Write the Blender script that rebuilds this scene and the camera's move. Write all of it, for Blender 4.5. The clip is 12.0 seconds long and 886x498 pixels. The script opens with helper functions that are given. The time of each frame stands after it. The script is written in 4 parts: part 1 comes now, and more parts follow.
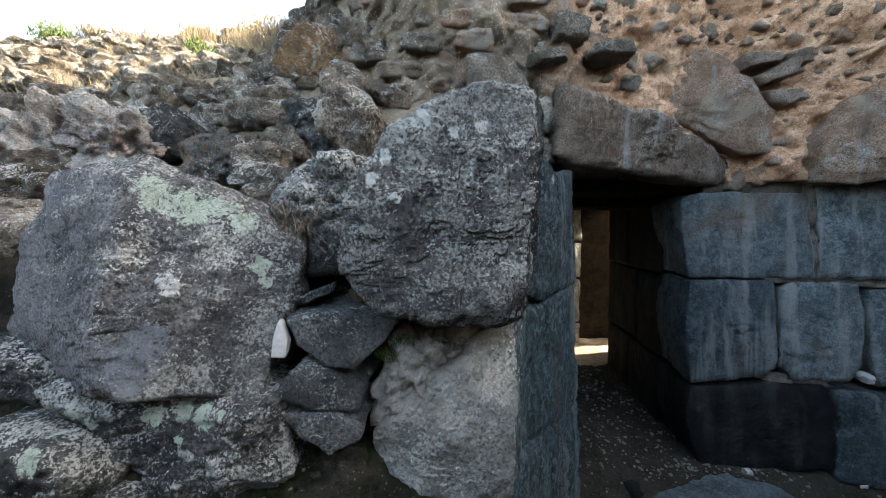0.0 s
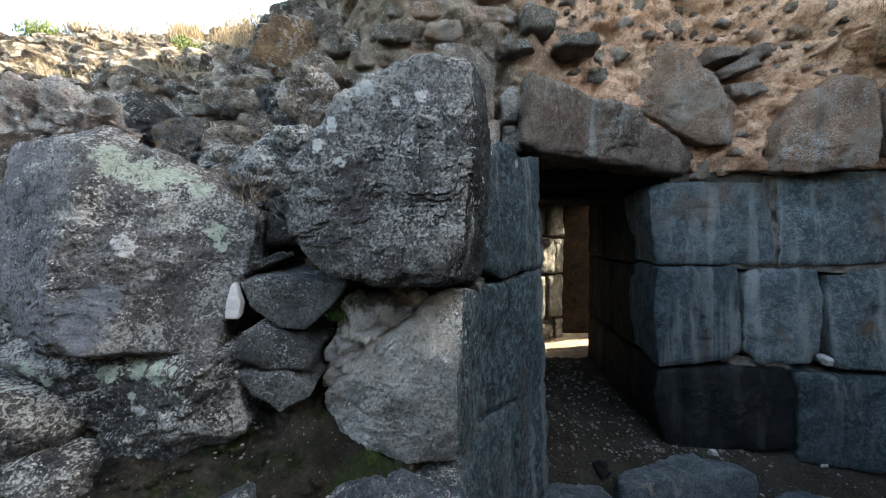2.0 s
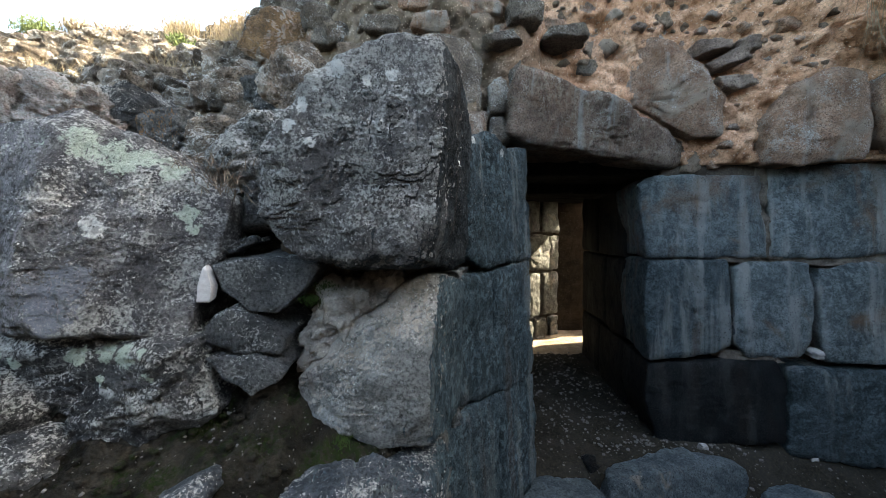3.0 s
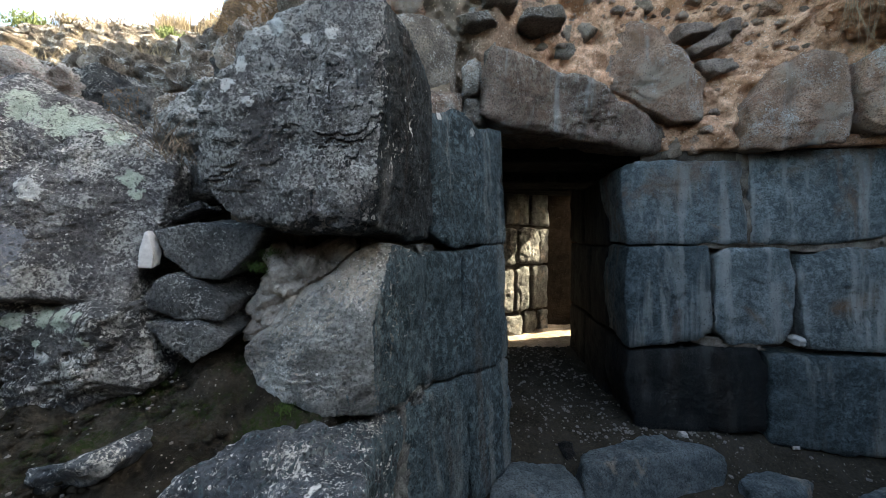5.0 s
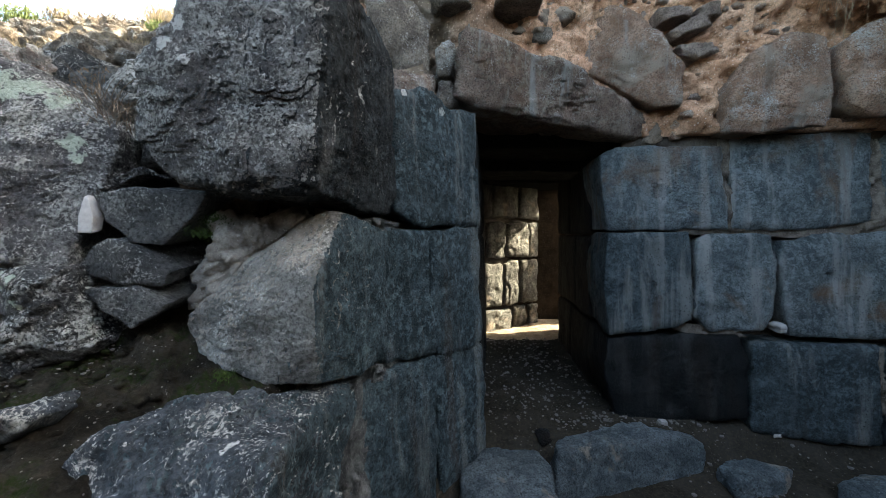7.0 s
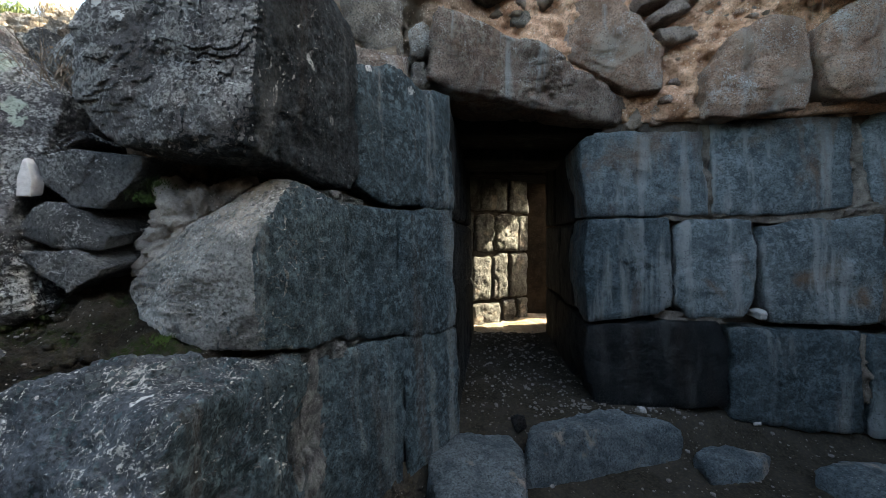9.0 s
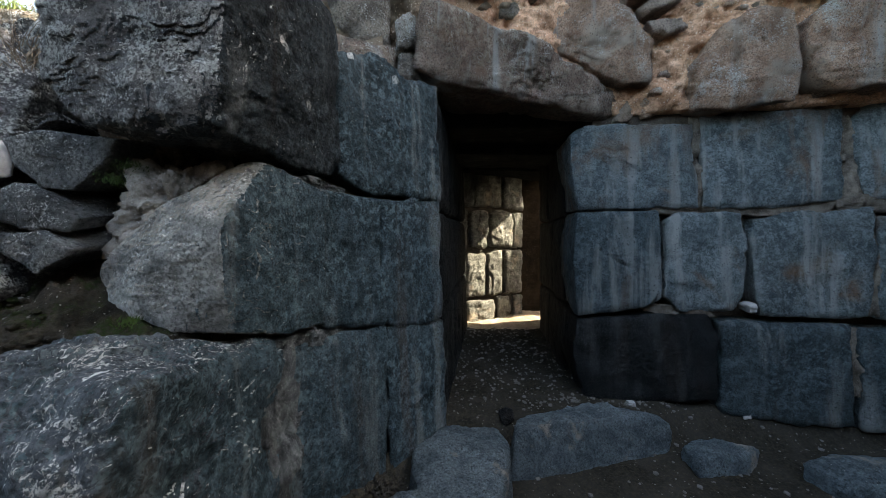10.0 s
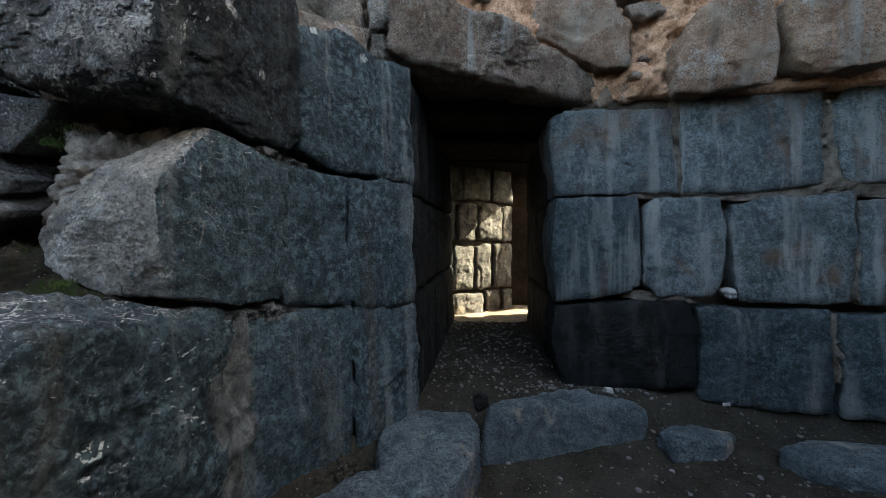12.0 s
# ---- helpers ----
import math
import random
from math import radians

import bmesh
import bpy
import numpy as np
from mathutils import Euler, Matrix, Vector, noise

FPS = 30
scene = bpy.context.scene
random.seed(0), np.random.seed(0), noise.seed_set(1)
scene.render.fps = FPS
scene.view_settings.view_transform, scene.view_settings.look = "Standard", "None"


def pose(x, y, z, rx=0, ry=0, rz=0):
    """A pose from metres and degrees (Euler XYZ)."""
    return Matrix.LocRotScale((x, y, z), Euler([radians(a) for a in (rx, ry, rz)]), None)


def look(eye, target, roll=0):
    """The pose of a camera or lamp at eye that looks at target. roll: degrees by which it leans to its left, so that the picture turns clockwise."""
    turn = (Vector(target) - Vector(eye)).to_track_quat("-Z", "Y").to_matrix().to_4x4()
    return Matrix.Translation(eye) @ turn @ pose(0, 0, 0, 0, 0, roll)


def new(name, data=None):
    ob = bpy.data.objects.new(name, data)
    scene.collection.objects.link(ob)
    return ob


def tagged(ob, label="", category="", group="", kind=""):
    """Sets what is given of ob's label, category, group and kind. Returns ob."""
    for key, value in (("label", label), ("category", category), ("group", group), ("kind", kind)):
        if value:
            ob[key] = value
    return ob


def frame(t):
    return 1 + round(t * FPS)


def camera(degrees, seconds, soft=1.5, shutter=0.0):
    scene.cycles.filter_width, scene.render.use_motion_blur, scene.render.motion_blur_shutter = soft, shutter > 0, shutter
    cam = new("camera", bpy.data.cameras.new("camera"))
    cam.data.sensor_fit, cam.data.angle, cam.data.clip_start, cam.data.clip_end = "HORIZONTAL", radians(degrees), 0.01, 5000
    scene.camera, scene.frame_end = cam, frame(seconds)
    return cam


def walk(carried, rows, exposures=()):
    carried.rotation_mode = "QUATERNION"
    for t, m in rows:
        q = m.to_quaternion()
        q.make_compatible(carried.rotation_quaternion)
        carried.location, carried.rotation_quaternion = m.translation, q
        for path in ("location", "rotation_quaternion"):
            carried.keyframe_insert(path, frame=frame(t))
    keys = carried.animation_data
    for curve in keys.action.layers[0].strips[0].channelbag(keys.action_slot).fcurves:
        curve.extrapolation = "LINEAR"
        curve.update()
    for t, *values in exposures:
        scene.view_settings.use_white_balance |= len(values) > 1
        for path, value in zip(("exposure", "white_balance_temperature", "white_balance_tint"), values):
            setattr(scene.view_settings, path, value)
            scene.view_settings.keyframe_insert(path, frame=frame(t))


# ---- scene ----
cam = camera(105.1, 12.0, soft=0.55)
METRES, EYE, TILT, LEAN, TURN = 1.1, 1.52, -4.0, 0.0, 0.0
ROWS = [
    (0.0, 0.0, 0.0, 0.0, -0.0, -0.0, 0.0),
    (0.5, 0.0188, -0.055, -0.0301, -0.97, 0.49, -0.01),
    (1.0, 0.0533, -0.0511, -0.0528, -0.91, 0.56, 0.01),
    (1.5, 0.0876, -0.0474, -0.0755, -0.86, 0.63, 0.02),
    (2.0, 0.1218, -0.0436, -0.0979, -0.81, 0.69, 0.02),
    (2.5, 0.1556, -0.0393, -0.1203, -0.78, 0.75, 0.01),
    (3.0, 0.1893, -0.035, -0.1423, -0.73, 0.78, -0.0),
    (5.0, 0.3247, -0.0188, -0.2305, -0.57, 0.95, -0.07),
    (5.5, 0.3585, -0.0144, -0.2527, -0.51, 1.0, -0.07),
    (6.0, 0.3924, -0.0099, -0.275, -0.48, 1.08, -0.07),
    (6.5, 0.4259, -0.0051, -0.2975, -0.43, 1.15, -0.08),
    (7.0, 0.4598, -0.0008, -0.3193, -0.4, 1.2, -0.1),
    (9.0, 0.5938, 0.0171, -0.4075, -0.25, 1.44, -0.17),
    (9.5, 0.6272, 0.022, -0.4296, -0.22, 1.49, -0.2),
    (10.0, 0.661, 0.0269, -0.4515, -0.17, 1.56, -0.22),
    (10.5, 0.6944, 0.0317, -0.4734, -0.14, 1.62, -0.24),
    (11.0, 0.7279, 0.0367, -0.4949, -0.11, 1.67, -0.26),
    (11.5, 0.7616, 0.0418, -0.5167, -0.07, 1.73, -0.28),
    (12.0, 0.7957, 0.0467, -0.5393, -0.03, 1.81, -0.29),
]
walk(cam, [(t, pose(0, 0, EYE, TILT, LEAN, TURN) @ pose(METRES * x, METRES * y, METRES * z, 90 + pitch, roll, yaw)) for t, x, y, z, yaw, pitch, roll in ROWS],
     exposures=((0.0, 3.52, 7800, 1), (12.0, 3.42, 7800, 1)))

# ---------------------------------------------------------------- light
SUN = Vector((0.72, 0.12, 0.61)).normalized()
world = bpy.data.worlds.new("sky")
scene.world = world
world.use_nodes = True
wn = world.node_tree.nodes
sky = wn.new("ShaderNodeTexSky")
sky.sky_type = 'NISHITA'
sky.sun_disc = False
sky.sun_elevation = math.asin(SUN.z)
sky.sun_rotation = math.atan2(SUN.x, SUN.y)
sky.dust_density = 2.5
sky.air_density = 1.0
wn["Background"].inputs["Strength"].default_value = 0.15
world.node_tree.links.new(sky.outputs["Color"], wn["Background"].inputs["Color"])
sun = new("sun", bpy.data.lights.new("sun", "SUN"))
sun.data.energy, sun.data.angle, sun.data.color = 3.9, radians(0.5), (1.0, 0.93, 0.82)
sun.matrix_world = look(SUN * 20, (0, 0, 0))


# ---------------------------------------------------------------- materials
class Mat:
    """Small wrapper that keeps node code short."""

    def __init__(self, name, rough=0.85):
        self.m = bpy.data.materials.new(name)
        self.m.use_nodes = True
        self.nt = self.m.node_tree
        self.bsdf = self.nt.nodes["Principled BSDF"]
        self.bsdf.inputs["Roughness"].default_value = rough
        self.bsdf.inputs["Specular IOR Level"].default_value = 0.15
        self.geo = self.nt.nodes.new("ShaderNodeNewGeometry")
        self.info = self.nt.nodes.new("ShaderNodeObjectInfo")
        self.pos = self.geo.outputs["Position"]

    def set(self, sock, v):
        if isinstance(v, bpy.types.NodeSocket):
            self.nt.links.new(v, sock)
        elif isinstance(v, tuple):
            sock.default_value = (*v, 1.0) if len(sock.default_value) == 4 and len(v) == 3 else v
        else:
            sock.default_value = v

    def noise(self, scale, detail=4.0, rough=0.55, distort=0.0, vec=None):
        n = self.nt.nodes.new("ShaderNodeTexNoise")
        self.set(n.inputs["Vector"], vec or self.pos)
        n.inputs["Scale"].default_value, n.inputs["Detail"].default_value = scale, detail
        n.inputs["Roughness"].default_value, n.inputs["Distortion"].default_value = rough, distort
        return n.outputs["Fac"]

    def warped(self, scale, amount):
        n = self.nt.nodes.new("ShaderNodeTexNoise")
        self.set(n.inputs["Vector"], self.pos)
        n.inputs["Scale"].default_value, n.inputs["Detail"].default_value = scale, 4
        a = self.nt.nodes.new("ShaderNodeVectorMath")
        a.operation = 'MULTIPLY_ADD'
        self.set(a.inputs[0], n.outputs["Color"])
        a.inputs[1].default_value = (amount,) * 3
        self.set(a.inputs[2], self.pos)
        return a.outputs["Vector"]

    def cells(self, scale, vec=None, feature='F1'):
        n = self.nt.nodes.new("ShaderNodeTexVoronoi")
        n.feature = feature
        self.set(n.inputs["Vector"], vec or self.pos)
        n.inputs["Scale"].default_value = scale
        return n

    def stretch(self, x, y, z):
        n = self.nt.nodes.new("ShaderNodeVectorMath")
        n.operation = 'MULTIPLY'
        self.set(n.inputs[0], self.pos)
        n.inputs[1].default_value = (x, y, z)
        return n.outputs["Vector"]

    def step(self, v, a, b, lo=0.0, hi=1.0):
        n = self.nt.nodes.new("ShaderNodeMapRange")
        n.interpolation_type = 'SMOOTHSTEP'
        self.set(n.inputs["Value"], v)
        for key, x in (("From Min", a), ("From Max", b), ("To Min", lo), ("To Max", hi)):
            n.inputs[key].default_value = x
        return n.outputs["Result"]

    def math(self, op, a, b=0.0):
        n = self.nt.nodes.new("ShaderNodeMath")
        n.operation = op
        self.set(n.inputs[0], a)
        self.set(n.inputs[1], b)
        return n.outputs[0]

    def mix(self, fac, a, b, how='MIX'):
        n = self.nt.nodes.new("ShaderNodeMix")
        n.data_type, n.blend_type = 'RGBA', how
        self.set(n.inputs[0], fac)
        self.set(n.inputs[6], a)
        self.set(n.inputs[7], b)
        return n.outputs[2]

    def up(self):
        n = self.nt.nodes.new("ShaderNodeSeparateXYZ")
        self.set(n.inputs[0], self.geo.outputs["Normal"])
        return n.outputs["Z"]

    def bump(self, height, strength, distance, under=None):
        n = self.nt.nodes.new("ShaderNodeBump")
        n.inputs["Strength"].default_value, n.inputs["Distance"].default_value = strength, distance
        self.set(n.inputs["Height"], height)
        if under:
            self.set(n.inputs["Normal"], under)
        return n.outputs["Normal"]

    def done(self, colour, normal=None):
        self.set(self.bsdf.inputs["Base Color"], colour)
        if normal:
            self.set(self.bsdf.inputs["Normal"], normal)
        return self.m


def basalt(name, dark, pale, grey=0.0, green=0.0, spots=0.0, streak=0.0, rust=0.0, dust=0.0, crack=0.4, rough=0.8, chip=0.5, tone=0.35, island=False, mottle=0.0, white_at=(), green_at=(), grey_at=(), bare_at=()):
    """Dark volcanic stone. grey, green, spots: cover of lichens; streak: pale runs of water; rust: brown stains; dust: dry mud."""
    k = Mat(name, rough)
    grain = k.noise(9, 8, 0.62)
    fine = k.noise(110, 5, 0.65)
    col = k.mix(k.step(grain, 0.36, 0.68), dark, pale)
    col = k.mix(k.step(fine, 0.40, 0.66, 0.0, 0.75), col, tuple(c * 0.35 for c in dark))
    vary = k.math('MULTIPLY_ADD', k.geo.outputs["Random Per Island"] if island else k.info.outputs["Random"], tone)
    vary.node.inputs[2].default_value = 1.0 - tone / 2
    grey_tint = k.nt.nodes.new("ShaderNodeCombineColor")
    for i in range(3):
        k.set(grey_tint.inputs[i], vary)
    col = k.mix(1.0, col, grey_tint.outputs[0], 'MULTIPLY')
    relief = k.math('ADD', k.math('MULTIPLY', grain, 0.8), k.math('MULTIPLY', fine, 0.25))
    if mottle:
        m = k.math('MULTIPLY', k.step(k.noise(34, 6, 0.75, 0.3), 0.47, 0.60), k.step(k.noise(4, 4), 0.3, 0.6, 0.35, 1.0))
        col = k.mix(k.math('MULTIPLY', m, mottle), col, tuple(min(0.5, c * 1.9) for c in pale))
    if rust:
        r = k.step(k.noise(3.1, 6, 0.6, 0.6), 0.62 - 0.2 * rust, 0.8 - 0.15 * rust)
        col = k.mix(k.math('MULTIPLY', r, 0.75), col, (0.17, 0.095, 0.05))
    if streak:
        s = k.noise(1.0, 5, 0.6, 0.2, k.stretch(8, 8, 0.45))
        s = k.math('MULTIPLY', k.step(s, 0.50, 0.64), k.step(k.noise(1.6, 3), 0.36, 0.54))
        col = k.mix(k.math('MULTIPLY', s, 0.85 * streak), col, k.mix(fine, (0.22, 0.225, 0.22), (0.40, 0.40, 0.385)))
        b = k.noise(1.0, 5, 0.6, 0.2, k.stretch(7, 7, 0.35))
        col = k.mix(k.math('MULTIPLY', k.step(b, 0.54, 0.66), 0.55 * streak), col, (0.15, 0.092, 0.062))
    if dust:
        d = k.step(k.noise(3.4, 7, 0.62, 0.4), 0.66 - 0.34 * dust, 0.74 - 0.2 * dust)
        col = k.mix(k.math('MULTIPLY', d, 0.8), col, k.mix(fine, (0.26, 0.21, 0.17), (0.40, 0.33, 0.27)))
    up = k.step(k.up(), -0.55, 0.55, 0.15, 1.0)
    if grey:
        patch = k.noise(5.0, 9, 0.68, 0.3)
        crumb = k.noise(125, 5, 0.8)
        mid = k.noise(24, 7, 0.75, 0.3)
        g = k.math('ADD', k.math('ADD', k.math('MULTIPLY', patch, 0.66), k.math('MULTIPLY', crumb, 0.60)), k.math('MULTIPLY', mid, 0.36))
        g = k.math('MULTIPLY', k.step(g, 0.875 - 0.13 * grey, 0.915 - 0.12 * grey), up)
        col = k.mix(k.math('MULTIPLY', g, 0.9), col, k.mix(k.step(crumb, 0.35, 0.65), (0.17, 0.165, 0.155), (0.58, 0.57, 0.54)))
        relief = k.math('ADD', relief, k.math('MULTIPLY', g, 0.12))
    if green:
        ring = k.cells(7.0, k.warped(28, 0.05))
        e = k.math('MULTIPLY', k.step(ring.outputs["Distance"], 0.52, 0.46), k.step(k.noise(3.4, 3), 0.67 - 0.2 * green, 0.69 - 0.2 * green))
        e = k.math('MULTIPLY', k.math('MULTIPLY', e, k.step(k.noise(55, 5, 0.7), 0.36, 0.46)), up)
        col = k.mix(k.math('MULTIPLY', e, 0.9), col, k.mix(fine, (0.33, 0.39, 0.32), (0.50, 0.56, 0.47)))
        relief = k.math('ADD', relief, k.math('MULTIPLY', e, 0.2))
    if spots:
        c = k.cells(13, k.warped(38, 0.05))
        keep = k.nt.nodes.new("ShaderNodeSeparateColor")
        k.set(keep.inputs[0], c.outputs["Color"])
        size = k.math('MULTIPLY', k.step(keep.outputs[0], 0.95 - 0.3 * spots, 1.0), 0.42)
        f = k.math('MULTIPLY', k.step(k.math('SUBTRACT', c.outputs["Distance"], size), 0.03, -0.05), k.step(k.noise(120, 4, 0.7), 0.36, 0.5))
        f = k.math('MULTIPLY', f, k.math('MULTIPLY', up, k.step(k.noise(3.3, 3), 0.46, 0.56)))
        speck = k.math('MULTIPLY', k.step(k.noise(150, 3, 0.6), 0.66, 0.70), k.step(k.noise(6, 4, 0.6), 0.46, 0.60, 0.0, 0.5 + 0.5 * spots))
        f = k.math('MAXIMUM', f, speck) if spots > 0.3 else speck
        col = k.mix(k.math('MULTIPLY', f, 0.9), col, (0.62, 0.62, 0.60))
    for spotlist, tint0, tint1 in ((grey_at, (0.17, 0.165, 0.155), (0.52, 0.51, 0.48)), (green_at, (0.34, 0.40, 0.33), (0.52, 0.58, 0.50)), (white_at, (0.45, 0.45, 0.44), (0.70, 0.70, 0.68)), (bare_at, (0.13, 0.14, 0.165), (0.23, 0.24, 0.275))):
        if spotlist:
            near = None
            flat = k.nt.nodes.new("ShaderNodeVectorMath")
            flat.operation = 'MULTIPLY'
            k.set(flat.inputs[0], k.warped(34, 0.05))
            flat.inputs[1].default_value = (1.0, 0.35, 1.0)
            where = flat.outputs["Vector"]
            for x, y, z, r in spotlist:
                d = k.nt.nodes.new("ShaderNodeVectorMath")
                d.operation = 'DISTANCE'
                k.set(d.inputs[0], where)
                d.inputs[1].default_value = (x + 0.025, 0.35 * (y + 0.025), z + 0.025)
                q = k.math('DIVIDE', d.outputs["Value"], r)
                near = q if near is None else k.math('MINIMUM', near, q)
            torn = k.math('MULTIPLY_ADD', k.noise(52, 6, 0.8), 1.5)
            torn.node.inputs[2].default_value = -0.75
            near = k.math('ADD', near, k.math('MULTIPLY', torn, 3.6 if spotlist is grey_at else 1.7))
            e = k.math('MULTIPLY', k.step(near, 1.03, 0.90), k.step(k.noise(100, 4, 0.75), *((0.46, 0.56, 0.0, 1.0) if spotlist is grey_at else (0.36, 0.46, 0.2, 1.0))))
            col = k.mix(k.math('MULTIPLY', e, 0.92), col, k.mix(fine, tint0, tint1))
            relief = k.math('ADD', relief, k.math('MULTIPLY', e, 0.15))
    pit = k.cells(60, k.warped(25, 0.03))
    hole = k.math('MULTIPLY', k.step(pit.outputs["Distance"], 0.34, 0.16), k.step(k.noise(11, 4, 0.6), 0.44, 0.58))
    cracks = k.cells(3.2, k.warped(4, 0.3), 'DISTANCE_TO_EDGE')
    line = k.math('MULTIPLY', k.step(cracks.outputs["Distance"], 0.022, 0.0), k.step(k.noise(5, 3), 0.45, 0.6))
    pore = k.step(k.noise(85, 5, 0.75), 0.43, 0.34)
    # Pits, pores and cracks also get a darker colour, a painted cavity shade.
    sunk = k.math('MAXIMUM', k.math('MAXIMUM', hole, k.math('MULTIPLY', line, min(1.0, crack * 1.3))), k.math('MULTIPLY', pore, 0.8))
    col = k.mix(k.math('MULTIPLY', sunk, 0.72), col, tuple(c * 0.3 for c in dark))
    relief = k.math('SUBTRACT', relief, k.math('MULTIPLY', sunk, 0.45))
    ledges = k.noise(1.0, 6, 0.7, 0.4, k.stretch(22, 22, 75))
    relief = k.math('ADD', relief, k.math('MULTIPLY', ledges, 0.5))
    chunk = k.cells(15, k.warped(9, 0.12))
    relief = k.math('ADD', relief, k.math('MULTIPLY', chunk.outputs["Distance"], chip))
    nor = k.bump(relief, 1.0, 0.055)
    nor = k.bump(k.noise(130, 5, 0.75), 1.0, 0.014, nor)
    return k.done(col, nor)


def soil(name, a, b, chip, moss=0.0, scale=1.0, depth=0.02, chips=0.86, other=None):
    """Earth with grit: a, b the two earth tones, chip the colour of small stones."""
    k = Mat(name, 0.95)
    k.bsdf.inputs["Specular IOR Level"].default_value = 0.06
    big, fine = k.noise(4.5 * scale, 8, 0.65, 0.3), k.noise(60 * scale, 6, 0.7)
    col = k.mix(k.step(big, 0.33, 0.68), a, b)
    col = k.mix(k.step(fine, 0.4, 0.7, 0, 0.5), col, tuple(c * 0.5 for c in a))
    if other:
        axis, lo, hi, c0, c1 = other
        part_of = k.nt.nodes.new("ShaderNodeSeparateXYZ")
        k.set(part_of.inputs[0], k.warped(1.5, 0.7))
        col = k.mix(k.step(part_of.outputs[axis], lo, hi), col, k.mix(k.step(big, 0.33, 0.68), c0, c1))
        col = k.mix(k.step(fine, 0.4, 0.7, 0, 0.4), col, tuple(v * 0.4 for v in c0))
    c = k.cells(95 * scale, k.warped(60, 0.012))
    keep = k.nt.nodes.new("ShaderNodeSeparateColor")
    k.set(keep.inputs[0], c.outputs["Color"])
    f = k.math('MULTIPLY', k.step(c.outputs["Distance"], 0.42, 0.3), k.step(keep.outputs[0], chips, chips + 0.03))
    col = k.mix(f, col, chip)
    if moss:
        g = k.math('MULTIPLY', k.step(k.noise(5.5, 6, 0.7), 0.60 - 0.12 * moss, 0.70 - 0.1 * moss), k.step(k.noise(90, 4), 0.35, 0.6))
        col = k.mix(g, col, (0.017, 0.026, 0.008))
    h = k.math('ADD', k.math('ADD', big, k.math('MULTIPLY', fine, 0.4)), k.math('MULTIPLY', f, 0.35))
    return k.done(col, k.bump(k.noise(190, 4, 0.7), 0.6, 0.004, k.bump(h, 1.0, depth)))


def plain(name, a, b, scale=20.0, rough=0.9):
    k = Mat(name, rough)
    return k.done(k.mix(k.noise(scale, 4), a, b), k.bump(k.noise(scale * 5, 4), 0.5, 0.004))


LICHEN = basalt("lichen_basalt", (0.082, 0.078, 0.083), (0.235, 0.226, 0.226), grey=0.5, spots=0.5, bare_at=((-0.755, 0.79, 1.20, 0.06), (-0.72, 0.79, 1.23, 0.05), (-0.75, 0.79, 1.16, 0.05)),
                white_at=((-0.69, 0.84, 1.381, 0.024), (-0.672, 0.84, 1.358, 0.018)),
                green_at=((-0.779, 0.85, 1.636, 0.036), (-0.754, 0.85, 1.593, 0.040), (-0.704, 0.866, 1.589, 0.043), (-0.661, 0.874, 1.546, 0.036), (-0.634, 0.888, 1.578, 0.036), (-0.592, 0.90, 1.575, 0.032), (-0.552, 0.909, 1.536, 0.032),
                          (-0.86, 0.85, 1.607, 0.025), (-0.494, 0.909, 1.41, 0.023), (-0.473, 0.91, 1.37, 0.016)))
LICHEN_LOW = basalt("low_lichen_basalt", (0.045, 0.045, 0.048), (0.125, 0.12, 0.12), grey=0.48, spots=0.6,
                    green_at=((-0.737, 0.83, 1.039, 0.025), (-0.663, 0.83, 1.046, 0.027), (-0.597, 0.83, 1.038, 0.030), (-0.659, 0.83, 0.977, 0.016), (-0.533, 0.83, 0.992, 0.017), (-0.545, 0.83, 1.05, 0.016), (-0.927, 0.83, 1.047, 0.022),
                              (-0.885, 0.83, 1.021, 0.019), (-0.94, 0.78, 0.98, 0.032), (-0.90, 0.78, 0.90, 0.014)))
LICHEN_TOP = basalt("grey_lichen_basalt", (0.085, 0.079, 0.081), (0.235, 0.22, 0.216), grey=0.5, spots=0.8, crack=0.9,
                    white_at=((-0.174, 0.82, 1.631, 0.018), (-0.144, 0.82, 1.687, 0.02), (-0.058, 0.82, 1.778, 0.026), (0.027, 0.82, 1.737, 0.018), (0.091, 0.82, 1.751, 0.018), (-0.118, 0.82, 1.582, 0.014)),
                    grey_at=((-0.18, 0.81, 1.467, 0.06), (0.012, 0.81, 1.52, 0.055), (0.03, 0.81, 1.43, 0.06), (-0.171, 0.81, 1.566, 0.04), (0.02, 0.86, 1.86, 0.12), (-0.15, 0.86, 1.76, 0.08), (0.2, 0.86, 1.85, 0.08), (-0.057, 0.81, 1.65, 0.04)))
ROUGH = basalt("rough_basalt", (0.035, 0.036, 0.04), (0.11, 0.108, 0.108), grey=0.3, spots=0.25)
DUSTY = basalt("dusty_basalt", (0.17, 0.166, 0.158), (0.36, 0.35, 0.335), grey=0.1, dust=0.3, tone=0.1)
SLAB = basalt("weathered_slab_basalt", (0.032, 0.038, 0.047), (0.100, 0.112, 0.128), grey=0.24, spots=0.5, mottle=0.2, crack=0.6)
DRESSED = basalt("dressed_basalt", (0.082, 0.106, 0.115), (0.215, 0.245, 0.256), mottle=0.35, streak=1.0, rust=0.35, spots=0.15, crack=0.12, rough=0.7, chip=0.25)
# Darker, bluer version of DRESSED for the lower blocks.
DRESSED_LOW = basalt("dark_low_dressed_basalt", (0.036, 0.053, 0.061), (0.095, 0.122, 0.134), mottle=0.4, streak=0.6, crack=0.12, rough=0.72, chip=0.25)
